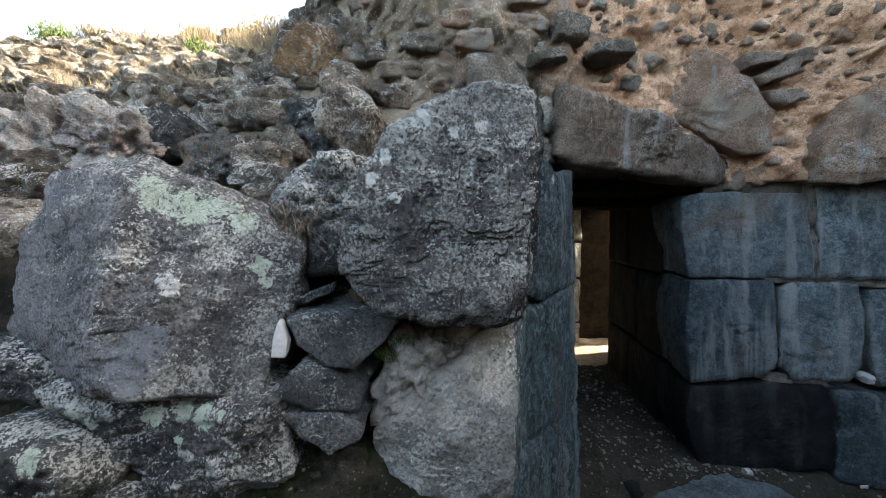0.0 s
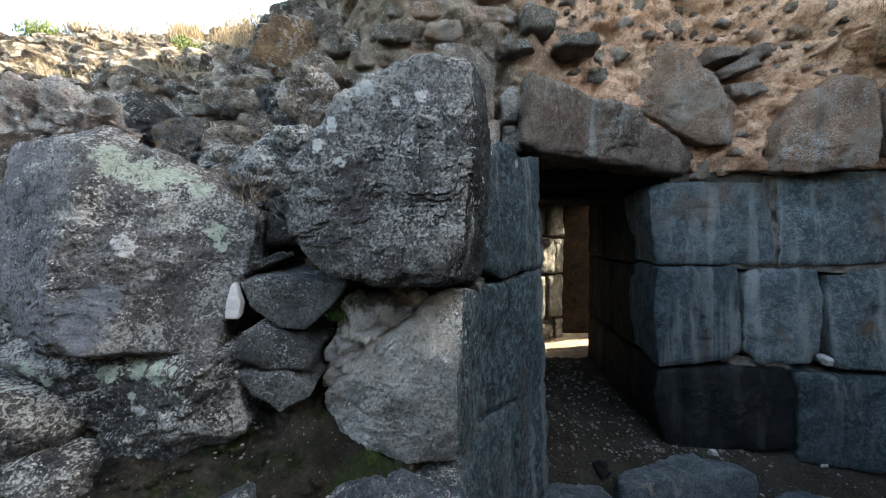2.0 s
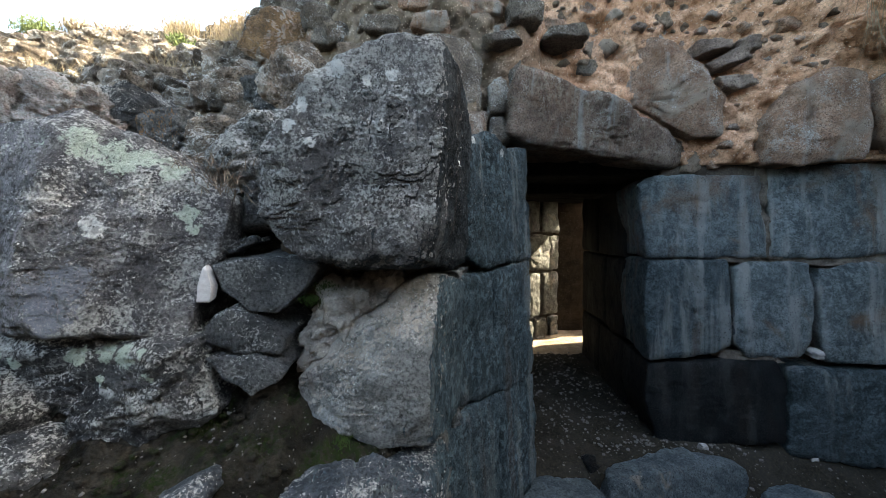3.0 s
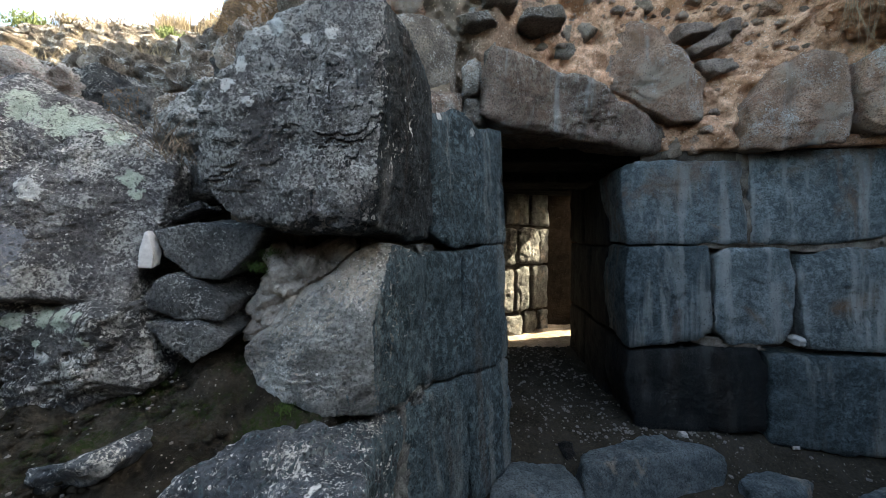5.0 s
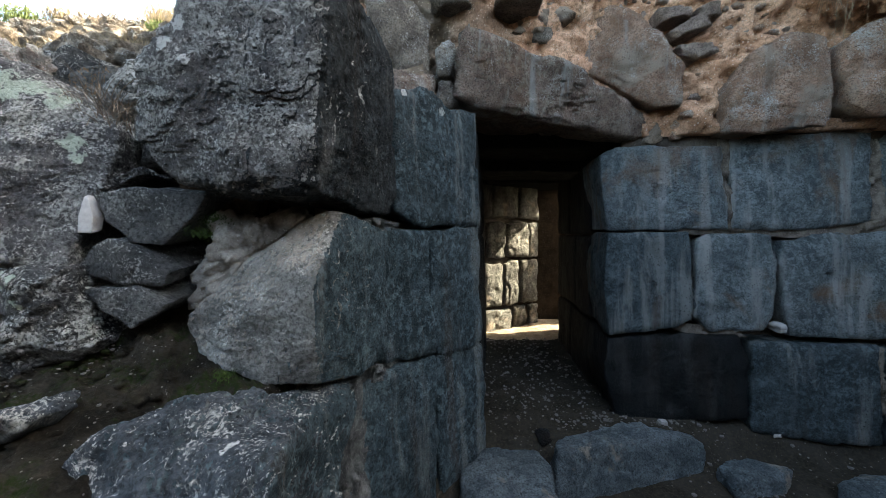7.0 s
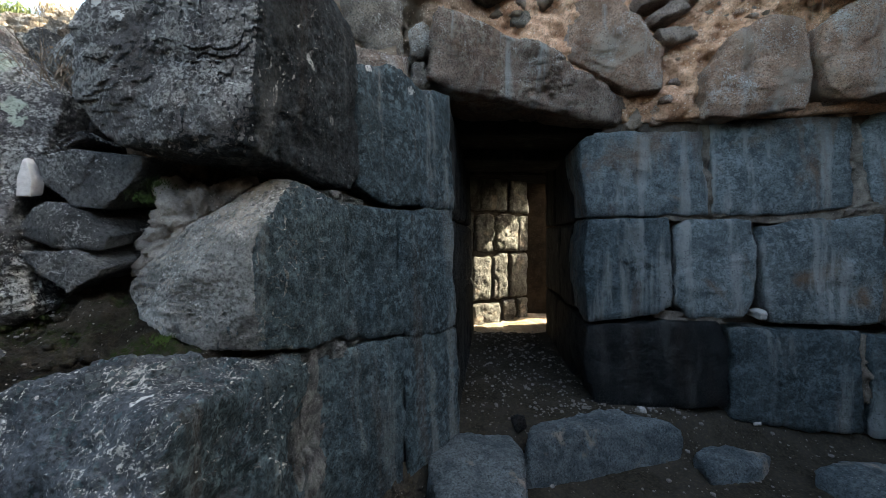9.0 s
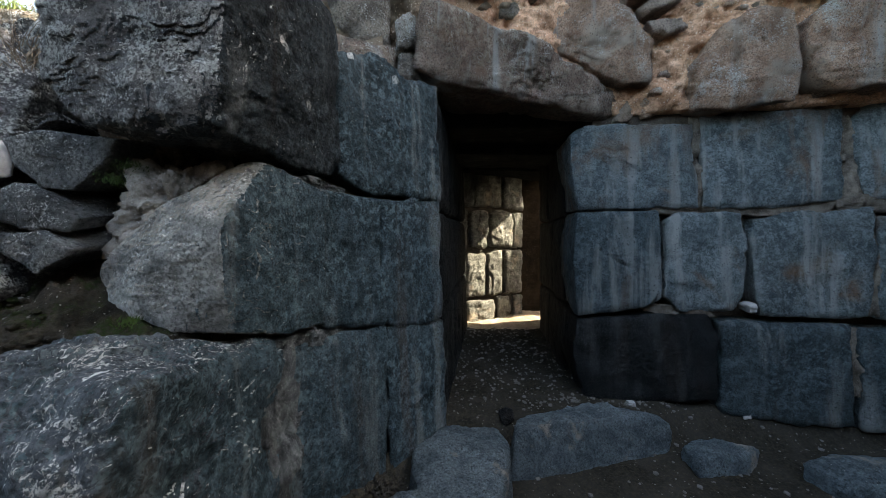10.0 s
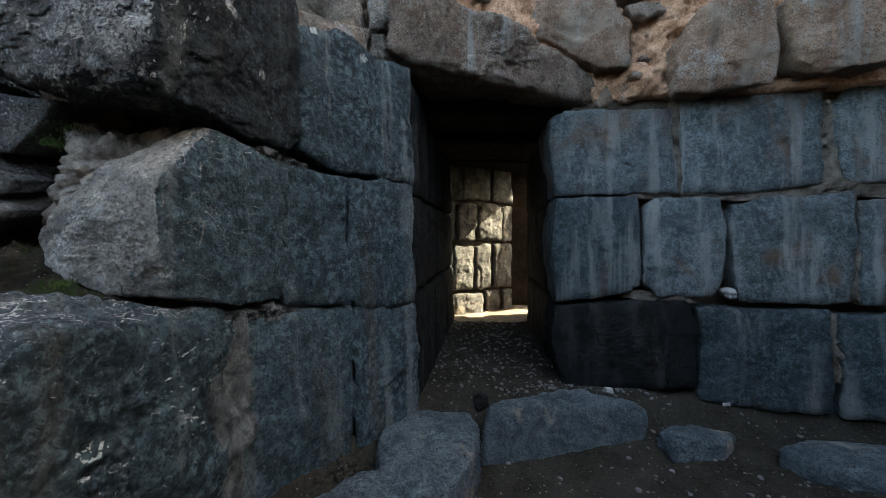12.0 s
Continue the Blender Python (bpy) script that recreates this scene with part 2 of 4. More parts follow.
# Near-black; on passage walls and roof the shade inside is put into this colour.
DRESSED_DARK = basalt("near_black_dressed_basalt", (0.006, 0.0075, 0.009), (0.013, 0.0155, 0.018), streak=0.1, crack=0.1, rough=0.75)
# Dressed stone's bluish tone, deepened to hold the shade of doorway-facing sides.
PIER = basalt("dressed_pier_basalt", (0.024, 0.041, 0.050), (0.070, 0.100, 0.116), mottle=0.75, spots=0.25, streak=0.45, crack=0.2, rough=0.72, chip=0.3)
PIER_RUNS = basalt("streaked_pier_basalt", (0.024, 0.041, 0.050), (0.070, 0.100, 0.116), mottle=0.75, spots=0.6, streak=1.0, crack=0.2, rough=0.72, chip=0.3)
BROWN = basalt("mud_stained_basalt", (0.26, 0.150, 0.102), (0.49, 0.318, 0.232), mottle=0.2, grey=0.05, dust=0.45, streak=0.9, rust=0.45, crack=0.3)
RUBBLE = basalt("rubble_basalt", (0.078, 0.060, 0.048), (0.215, 0.172, 0.138), grey=0.24, rust=0.3, dust=0.4, tone=0.9, island=True)
ORANGE = basalt("iron_stained_basalt", (0.14, 0.085, 0.048), (0.31, 0.18, 0.092), rust=0.4, crack=0.3)
PALE = basalt("white_crusted_rock", (0.30, 0.22, 0.19), (0.74, 0.64, 0.60), grey=0.9, spots=0.8, crack=1.0, tone=0.1, chip=1.2)
PAVE = basalt("worn_paving_basalt", (0.060, 0.077, 0.087), (0.140, 0.165, 0.180), mottle=0.3, dust=0.2, spots=0.1, crack=0.15)
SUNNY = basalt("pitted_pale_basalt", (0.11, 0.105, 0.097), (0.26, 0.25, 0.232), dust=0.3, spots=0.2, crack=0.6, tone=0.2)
SLATE = basalt("bluish_grey_basalt", (0.065, 0.066, 0.068), (0.165, 0.163, 0.16), grey=0.05, spots=0.2, dust=0.15, crack=0.2)
PALEMUD = basalt("mud_coated_stone", (0.16, 0.115, 0.085), (0.34, 0.26, 0.20), dust=0.6, crack=0.3)
BLOCK_STAINED = basalt("stained_dressed_basalt", (0.064, 0.083, 0.092), (0.165, 0.195, 0.206), mottle=0.3, streak=0.7, rust=0.7, crack=0.12, rough=0.7, chip=0.25)
DRYMUD = soil("pale_dry_mud", (0.17, 0.15, 0.132), (0.31, 0.28, 0.25), (0.36, 0.33, 0.30), scale=2.0, chips=0.9)
DUSTSLATE = basalt("dusty_slate_stone", (0.22, 0.165, 0.138), (0.42, 0.325, 0.275), dust=0.45, crack=0.2)
GREYBROWN = basalt("weathered_wall_stone", (0.12, 0.10, 0.084), (0.29, 0.245, 0.205), grey=0.25, dust=0.12, crack=0.3)
SPECKLED = basalt("speckled_grey_basalt", (0.06, 0.06, 0.06), (0.17, 0.168, 0.162), grey=0.85, spots=0.6, tone=0.1)
# Lit counterpart of GROUND_SOIL: the sunlit strip's brightness is put into this colour.
MUD_FLOOR = soil("sunlit_pale_floor", (0.19, 0.142, 0.103), (0.34, 0.272, 0.208), (0.42, 0.37, 0.31), scale=1.4)
# The end wall's shade is put into this near-black brown.
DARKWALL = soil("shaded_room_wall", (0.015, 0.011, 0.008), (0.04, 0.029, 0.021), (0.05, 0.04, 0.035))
FRESH = basalt("bare_broken_basalt", (0.17, 0.158, 0.172), (0.29, 0.272, 0.29), spots=0.1, crack=0.15)
LINTEL = basalt("weathered_lintel_basalt", (0.145, 0.098, 0.078), (0.35, 0.255, 0.21), mottle=0.3, grey=0.1, dust=0.3, streak=1.0, rust=0.4, crack=0.25)
JOINT_MUD = soil("pale_joint_mud", (0.09, 0.075, 0.062), (0.27, 0.23, 0.195), (0.32, 0.28, 0.25), scale=3.0, depth=0.04, chips=0.8)
# Shade on the upright boulder's side and underside, put into its colour.
PIER_ROUGH = basalt("shaded_side_basalt", (0.014, 0.018, 0.022), (0.046, 0.055, 0.063), mottle=0.55, spots=0.7, streak=0.3, crack=0.4)
DRYEARTH = soil("crumbly_brown_earth", (0.05, 0.038, 0.028), (0.13, 0.10, 0.075), (0.2, 0.17, 0.14), moss=0.5, scale=1.6)
CEMENT = soil("grey_mortar", (0.075, 0.076, 0.076), (0.22, 0.222, 0.22), (0.30, 0.30, 0.29), scale=3.5, depth=0.04, chips=0.8)
GRAVEL = plain("stone_chips", (0.045, 0.042, 0.04), (0.16, 0.15, 0.14), 14)
CHIP = plain("pale_chip", (0.16, 0.15, 0.145), (0.34, 0.32, 0.31), 60)
WHITE = plain("white_stone", (0.30, 0.27, 0.255), (0.58, 0.54, 0.52), 60)
MUD = soil("reddish_mud_mortar", (0.47, 0.250, 0.152), (0.76, 0.475, 0.325), (0.66, 0.51, 0.40), scale=1.0, depth=0.06, chips=0.8, other=(0, 1.5, 0.7, (0.13, 0.10, 0.078), (0.31, 0.245, 0.19)))
MORTAR = soil("dark_joint_mortar", (0.05, 0.042, 0.036), (0.11, 0.09, 0.075), (0.16, 0.14, 0.12), scale=1.5)
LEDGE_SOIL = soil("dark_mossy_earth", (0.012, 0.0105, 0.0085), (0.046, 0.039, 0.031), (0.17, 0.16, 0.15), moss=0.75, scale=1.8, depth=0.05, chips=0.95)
# The paler earth beyond y -3.4 is unseen, added to bounce sunlight.
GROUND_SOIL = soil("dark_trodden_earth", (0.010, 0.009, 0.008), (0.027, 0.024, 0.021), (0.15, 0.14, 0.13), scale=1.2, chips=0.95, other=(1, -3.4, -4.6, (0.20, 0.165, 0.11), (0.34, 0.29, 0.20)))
HILL_SOIL = soil("dry_hill_earth", (0.12, 0.092, 0.068), (0.25, 0.198, 0.152), (0.30, 0.28, 0.25), scale=0.8, depth=0.05)
STRAW = plain("dry_grass", (0.13, 0.10, 0.066), (0.26, 0.205, 0.138), 9)
GREEN = plain("green_leaf", (0.055, 0.075, 0.025), (0.11, 0.13, 0.05), 12)
TWIG = plain("dry_twig", (0.10, 0.075, 0.055), (0.22, 0.17, 0.13), 30)
MOSS = plain("moss", (0.02, 0.036, 0.008), (0.04, 0.066, 0.016), 80)


# ---------------------------------------------------------------- mesh helpers
def value_noise(p, seed=0):
    """Smooth 3D value noise in -1..1 for an (n, 3) array."""
    i = np.floor(p).astype(np.int64)
    f = p - i
    f = f * f * (3 - 2 * f)
    total = np.zeros(len(p))
    for dx in (0, 1):
        for dy in (0, 1):
            for dz in (0, 1):
                h = (i[:, 0] + dx) * 374761393 + (i[:, 1] + dy) * 668265263 + (i[:, 2] + dz) * 2147483647 + seed * 974711
                h = (h ^ (h >> 13)) * 1274126177 & 0xFFFFFFFF
                h = (h ^ (h >> 16)) & 0xFFFF
                w = (f[:, 0] if dx else 1 - f[:, 0]) * (f[:, 1] if dy else 1 - f[:, 1]) * (f[:, 2] if dz else 1 - f[:, 2])
                total += w * (h / 32767.5 - 1)
    return total


def fbm(p, octaves=4, seed=0, gain=0.5):
    return sum(gain ** o * value_noise(p * 2.0 ** o + 17.3 * o, seed + o) for o in range(octaves))


ICO = {}


def ico(sub):
    if sub not in ICO:
        bm = bmesh.new()
        bmesh.ops.create_icosphere(bm, subdivisions=sub, radius=1)
        ICO[sub] = (np.array([v.co[:] for v in bm.verts]), [[v.index for v in f.verts] for f in bm.faces])
        bm.free()
    return ICO[sub]


def mesh_of(name, co, faces, material, smooth=True):
    me = bpy.data.meshes.new(name)
    me.from_pydata([tuple(c) for c in co], [], faces)
    me.materials.append(material)
    if smooth:
        me.polygons.foreach_set("use_smooth", [True] * len(me.polygons))
    me.update()
    return me


def hull_planes(points):
    bm = bmesh.new()
    for q in points:
        bm.verts.new(q)
    bmesh.ops.convex_hull(bm, input=bm.verts)
    bm.normal_update()
    kept = []
    for f in sorted(bm.faces, key=lambda f: -f.calc_area()):
        n, d = np.array(f.normal), float(f.normal.dot(f.verts[0].co))
        if f.calc_area() > 1e-6 and all(n @ m < 0.993 or abs(d - e) > 0.03 for m, e in kept):
            kept.append((n, d))
    bm.free()
    return kept


def rock_shape(points, sub, sharp, amp, seed, cuts=0, freq=5.0, strata=0.3, flake=0.7):
    """Co-ordinates and faces of a stone that fills the hull of the points, with worn edges, knocked-off corners and an uneven skin."""
    pts = np.array(points, float)
    c = (pts.max(0) + pts.min(0)) / 2 * 0.5 + pts.mean(0) * 0.5
    planes = [(n, d - n @ c) for n, d in hull_planes([tuple(q) for q in pts])]
    rng = np.random.RandomState(seed)
    for _ in range(cuts):
        n = rng.normal(size=3)
        n /= np.linalg.norm(n)
        planes.append((n, ((pts - c) @ n).max() * rng.uniform(0.80, 0.95)))
    N, D = np.array([n for n, _ in planes]), np.array([max(d, 1e-4) for _, d in planes])
    base, faces = ico(sub)
    ways = base * np.maximum((pts.max(0) - pts.min(0)) / 2, 1e-4)
    ways /= np.linalg.norm(ways, axis=1)[:, None]
    q = np.maximum(ways @ N.T / D, 0)
    sharp = sharp * 2.2
    r = (q ** sharp).sum(1) ** (-1 / sharp)
    co = c + ways * r[:, None]
    bumps = fbm(co * freq, 7, seed, 0.62) + 0.8 * (np.abs(value_noise(co * freq * 1.7, seed + 50)) - 0.3) - 1.1 * ramp(value_noise(co * freq * 0.9, seed + 70), 0.25, 0.5)
    layers = co * np.array((freq * 0.9, freq * 0.9, freq * 3.6))
    bumps += strata * (np.abs(value_noise(layers, seed + 31)) + 0.6 * np.abs(value_noise(layers * 2.3, seed + 32)) - 0.5)
    level = 2.3 * fbm(co * freq * np.array((1.2, 1.2, 1.5)), 5, seed + 90, 0.55)
    low = np.floor(level)
    bumps += flake * (low + ramp(level - low, 0.0, 0.3))
    if sub > 5:
        bumps -= 0.45 * ramp(value_noise(co * 42, seed + 55), 0.25, 0.65) + 0.25 * np.abs(value_noise(co * 75, seed + 56))
    co += ways * (amp * bumps)[:, None]
    return co, faces, c


def part(name, me, parent=None, label="", origin=None):
    ob = new(name, me)
    if origin is not None:
        me.transform(Matrix.Translation(-Vector(origin)))
        ob.location = origin
    if parent:
        ob.parent = parent
    if label:
        ob["label"] = label
    return ob


SEED = [0]


def rock(name, points, material, parent=None, label="", category="", group="", sub=5, sharp=16, amp=0.012, cuts=4, freq=5.0, facets=(), strata=0.3, flake=0.7):
    SEED[0] += 1
    co, faces, c = rock_shape(points, sub, sharp, amp, SEED[0], cuts, freq, strata, flake)
    me = mesh_of(name, co, faces, material)
    for way, least, other in facets:
        me.materials.append(other)
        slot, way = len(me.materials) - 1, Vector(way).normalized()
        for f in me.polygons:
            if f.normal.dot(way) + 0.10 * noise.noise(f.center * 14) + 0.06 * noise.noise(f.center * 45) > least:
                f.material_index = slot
    ob = part(name, me, parent, label, tuple(c))
    if category:
        tagged(ob, label, category, group)
    return ob


def prism(outline, surface, back, bulge=0.02, taper=0.9, crown=0.72):
    """Corner points of a stone whose face has the outline (two co-ordinates on a surface) and which reaches back into the wall."""
    front = [Vector(surface(a, b)) for a, b in outline]
    mid = sum(front, Vector()) / len(front)
    back = Vector(back)
    out = [tuple(v) for v in front]
    out += [tuple(mid + (v - mid) * taper + back) for v in front]
    if bulge:
        out += [tuple(mid + (v - mid) * crown - back.normalized() * bulge) for v in front]
    return out


# wall faces: y from (x, z), or x from (y, z)
def on_right(x, z):
    return (x, 2.16 - 0.13 * (x - 1.57) + 0.11 * (z - 1.1), z)


def on_bank_right(x, z):
    return (x, 2.19 - 0.2 * (x - 1.8), z)


def on_bank_left(x, z):
    return (x, 2.03 + 0.22 * (x - 1.1), z)


def on_pier(y, z):
    return (0.34 + 0.77 * (y - 1.33 - 0.09 * (z - 1.1)), y, z)


def at_depth(y):
    return lambda x, z: (x, y, z)


def structure(name, me, label, category):
    return tagged(new(name, me), label, category, kind="structure")


def box(points, name, material, label, category):
    """A plain closing mass between two corners."""
    (x0, y0, z0), (x1, y1, z1) = points
    co = [(x, y, z) for z in (z0, z1) for y in (y0, y1) for x in (x0, x1)]
    faces = [(0, 2, 3, 1), (4, 5, 7, 6), (0, 1, 5, 4), (2, 6, 7, 3), (0, 4, 6, 2), (1, 3, 7, 5)]
    return structure(name, mesh_of(name, co, faces, material, False), label, category)


def sheet(name, us, vs, place, material, label, category):
    """A surface over two co-ordinates; place takes arrays and gives an (n, 3) array."""
    U, V = np.meshgrid(us, vs)
    co = place(U.ravel(), V.ravel())
    w = len(us)
    faces = [(j * w + i, j * w + i + 1, (j + 1) * w + i + 1, (j + 1) * w + i) for j in range(len(vs) - 1) for i in range(w - 1)]
    return structure(name, mesh_of(name, co, faces, material), label, category)


def ramp(v, a, b):
    t = np.clip((v - a) / (b - a), 0, 1)
    return t * t * (3 - 2 * t)


def spread(a, b, near, step, grow=1.35):
    """Co-ordinates that are dense between near[0] and near[1] and thin out to a and b."""
    mid = list(np.arange(near[0], near[1] + step / 2, step))
    lo, hi, s = [], [], step
    while (lo[-1] if lo else mid[0]) > a:
        s *= grow
        lo.append((lo[-1] if lo else mid[0]) - s)
    s = step
    while (hi[-1] if hi else mid[-1]) < b:
        s *= grow
        hi.append((hi[-1] if hi else mid[-1]) + s)
    return np.array(lo[::-1] + mid + hi)


# ---------------------------------------------------------------- ground, hillside, bank
def ground_height(x, y):
    p = np.stack([x, y, x * 0], 1)
    near = np.exp(-((x - 1) ** 2 + (y - 1.5) ** 2) / 60)
    z = -0.15 + 0.17 * ramp(y - 0.16 * np.clip(x - 1.05, 0, 1), 1.62, 1.84) + 0.03 * ramp(y, 2.0, 3.6)
    # Unseen rise behind the camera, added to reflect sunlight forward.
    back = 0.10 * np.clip(-2.2 - y, 0, 9) * ramp(np.abs(x), 60, 15)
    return back + z * near + near * (0.016 * fbm(p * 4, 4, 3) + 0.006 * fbm(p * 23, 3, 9)) - (1 - near) * 0.13


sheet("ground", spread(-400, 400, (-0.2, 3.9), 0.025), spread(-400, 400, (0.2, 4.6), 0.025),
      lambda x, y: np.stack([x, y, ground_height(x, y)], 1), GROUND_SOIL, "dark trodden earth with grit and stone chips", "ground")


def hill_height(x, y):
    p = np.stack([x, y, x * 0], 1)
    crest = 4.28 + 0.36 * (np.clip(x, -9, 0.4) + 5.2)
    slope = 1.70 + 0.68 * (y - 1.6) + 0.5 * ramp(x, -1.1, -0.1) * ramp(y, 1.5, 2.2)
    slope = slope + 1.15 * ramp(x, -1.7, -0.45) * ramp(y, 1.9, 2.9)
    rise = np.minimum(slope, crest - 0.04 * (y - 5.2))
    mound = 0.80 + 0.42 * (y - 0.86) - 0.9 * ramp(y, 0.5, 0.0) - 0.07 * ramp(x, -0.28, -0.02)
    z = mound + (rise - mound) * ramp(y, 0.98, 1.16)
    z = z + 0.10 * fbm(p * 1.3, 4, 21) * ramp(y, 1.1, 1.8) + 0.018 * fbm(p * 7, 4, 5)
    edge = np.where(y < 1.33, 0.19 + 0.306 * (y - 0.84) - 0.13, 0.34 + 0.77 * (y - 1.33) - 0.2)
    edge = np.minimum(edge, 0.42)
    z = z * (1 - ramp(x, edge, edge + 0.07)) - 0.25 * ramp(x, edge, edge + 0.07)
    z = np.where(y < -0.1, -0.4, z)
    return z


sheet("hillside", spread(-60, 0.55, (-2.6, 0.55), 0.035, 1.08), spread(-0.3, 60, (-0.3, 2.6), 0.03, 1.06),
      lambda x, y: np.stack([x, y, hill_height(x, y)], 1), HILL_SOIL, "dry stony hillside of brown earth", "hillside")
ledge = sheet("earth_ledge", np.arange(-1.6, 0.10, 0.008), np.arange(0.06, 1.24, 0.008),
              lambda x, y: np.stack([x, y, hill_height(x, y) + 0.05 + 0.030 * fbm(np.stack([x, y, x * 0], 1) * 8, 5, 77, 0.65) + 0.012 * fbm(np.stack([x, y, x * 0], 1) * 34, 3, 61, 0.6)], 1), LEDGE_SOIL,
              "dark earth ledge with patches of moss", "earth")


def bank_face(x, z):
    join = ramp(x, 1.45, 1.9)
    y = (2.03 + 0.22 * (x - 1.1)) * (1 - join) + (2.19 - 0.2 * (x - 1.8)) * join
    p = np.stack([x, z, x * 0], 1)
    y = y + 0.045 + 0.07 * fbm(p * 3.2, 6, 31, 0.6) + 0.05 * np.abs(fbm(p * 8, 5, 8, 0.62)) + 0.10 * np.clip(z - 2.6, 0, 3)
    y = y + 1.1 * ramp(x, 0.0, -1.3)
    # The upper part is unseen; it is raised to 6.4 m to block the sun.
    high = 2.45 + 3.95 * ramp(x, -1.35, -0.05)
    z = 1.80 + (z - 1.80) * (high - 1.80) / 4.6
    z = z + 0.13 * ramp(x, 1.86, 1.72) * ramp(z, 2.2, 1.8)
    return np.stack([x, y, z], 1)


def bank_mesh():
    us, vs = np.arange(-1.3, 5.2, 0.018), np.concatenate([np.arange(1.80, 3.0, 0.015), np.arange(3.05, 6.45, 0.1)])
    U, V = np.meshgrid(us, vs)
    front = bank_face(U.ravel(), V.ravel())
    back = front.copy()
    back[:, 1] = np.maximum(3.1, front[:, 1] + 0.25)
    w, h, n = len(us), len(vs), len(front)
    quad = lambda i, j: (j * w + i, j * w + i + 1, (j + 1) * w + i + 1, (j + 1) * w + i)
    faces = [quad(i, j) for j in range(h - 1) for i in range(w - 1)]
    faces += [tuple(n + k for k in reversed(f)) for f in faces]
    for i in range(w - 1):
        faces += [(i, n + i, n + i + 1, i + 1), ((h - 1) * w + i, (h - 1) * w + i + 1, n + (h - 1) * w + i + 1, n + (h - 1) * w + i)]
    for j in range(h - 1):
        faces += [(j * w, (j + 1) * w, n + (j + 1) * w, n + j * w), (j * w + w - 1, n + j * w + w - 1, n + (j + 1) * w + w - 1, (j + 1) * w + w - 1)]
    return mesh_of("wall_upper", np.concatenate([front, back]), faces, MUD)


wall_upper = structure("wall_upper", bank_mesh(), "eroded rubble wall of reddish-brown mud mortar", "wall")

# ---------------------------------------------------------------- right wall of dressed blocks
def core_mesh(name, outline, depth, top):
    """A closed wall core over a plan outline (front line), from the ground to top."""
    n = len(outline)
    co = [(x, y, z) for z in (-0.2, top) for x, y in outline] + [(x + depth[0], y + depth[1], z) for z in (-0.2, top) for x, y in outline]
    f = []
    for i in range(n - 1):
        f += [(i, i + 1, n + i + 1, n + i), (2 * n + i + 1, 2 * n + i, 3 * n + i, 3 * n + i + 1),
              (n + i, n + i + 1, 3 * n + i + 1, 3 * n + i), (i + 1, i, 2 * n + i, 2 * n + i + 1)]
    f += [(0, n, 3 * n, 2 * n), (n - 1, 3 * n - 1, 4 * n - 1, 2 * n - 1)]
    return mesh_of(name, co, f, MORTAR, False)


wall_right = structure("wall_right", core_mesh("wall_right", [(1.72, 2.27), (3.0, 2.10), (4.5, 1.92)], (0.2, 0.75), 1.80),
                       "wall of large dressed dark basalt blocks in three courses", "wall")
BACK = (0.05, 0.40, 0)


def block(outline, material=None, label="", back=BACK, bulge=0.014, surface=on_right, parent=None, sub=6, sharp=30, amp=0.010):
    return rock("block", prism(outline, surface, back, bulge, 0.97, 0.88), material or DRESSED, parent or wall_right, label,
                sub=sub, sharp=sharp, amp=amp, cuts=0, freq=7, flake=0.3)


block([(1.54, 1.67), (1.60, 1.73), (2.29, 1.72), (2.30, 1.19), (1.59, 1.18), (1.55, 1.46)], BLOCK_STAINED, "basalt block with brown stains")
block([(2.33, 1.77), (2.86, 1.79), (3.11, 1.79), (3.08, 1.24), (2.75, 1.19), (2.32, 1.19)], None, "basalt block with pale water streaks")
block([(3.13, 1.65), (3.29, 1.88), (3.63, 1.93), (3.57, 1.25), (3.19, 1.24)])
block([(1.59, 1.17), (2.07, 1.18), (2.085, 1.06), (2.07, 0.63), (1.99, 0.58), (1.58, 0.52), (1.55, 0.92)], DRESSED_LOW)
block([(2.11, 1.11), (2.17, 1.17), (2.54, 1.16), (2.57, 0.99), (2.52, 0.66), (2.45, 0.56), (2.16, 0.56), (2.09, 0.65)], None, "rounded smaller basalt block")
block([(2.59, 1.14), (3.21, 1.19), (3.22, 0.93), (3.17, 0.55), (2.60, 0.54), (2.58, 0.73)])
block([(3.24, 1.14), (3.57, 1.17), (3.52, 0.55), (3.22, 0.54)])
block([(1.56, 0.505), (2.32, 0.555), (2.37, 0.46), (2.36, 0.05), (1.62, -0.02), (1.54, 0.26)], DRESSED_DARK, "black basalt block")
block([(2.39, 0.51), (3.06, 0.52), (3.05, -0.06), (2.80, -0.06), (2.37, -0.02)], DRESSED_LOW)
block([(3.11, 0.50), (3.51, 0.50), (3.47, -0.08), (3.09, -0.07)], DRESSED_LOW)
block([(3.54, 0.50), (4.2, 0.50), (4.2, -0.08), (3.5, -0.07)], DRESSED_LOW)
block([(3.60, 1.17), (4.2, 1.17), (4.2, 0.53), (3.55, 0.55)])
block([(3.64, 1.93), (4.2, 1.9), (4.2, 1.2), (3.6, 1.22)])
rock("chink_stone", prism([(2.545, 0.605), (2.572, 0.615), (2.578, 0.572), (2.548, 0.572)], on_right, (0, 0.08, 0), 0.0), CHIP, wall_right, "small white chink stone", sub=4)
rock("chink_stone", prism([(2.09, 0.80), (2.115, 0.82), (2.115, 0.70), (2.09, 0.70)], on_right, (0, 0.08, 0), 0.0), PAVE, wall_right, sub=4)

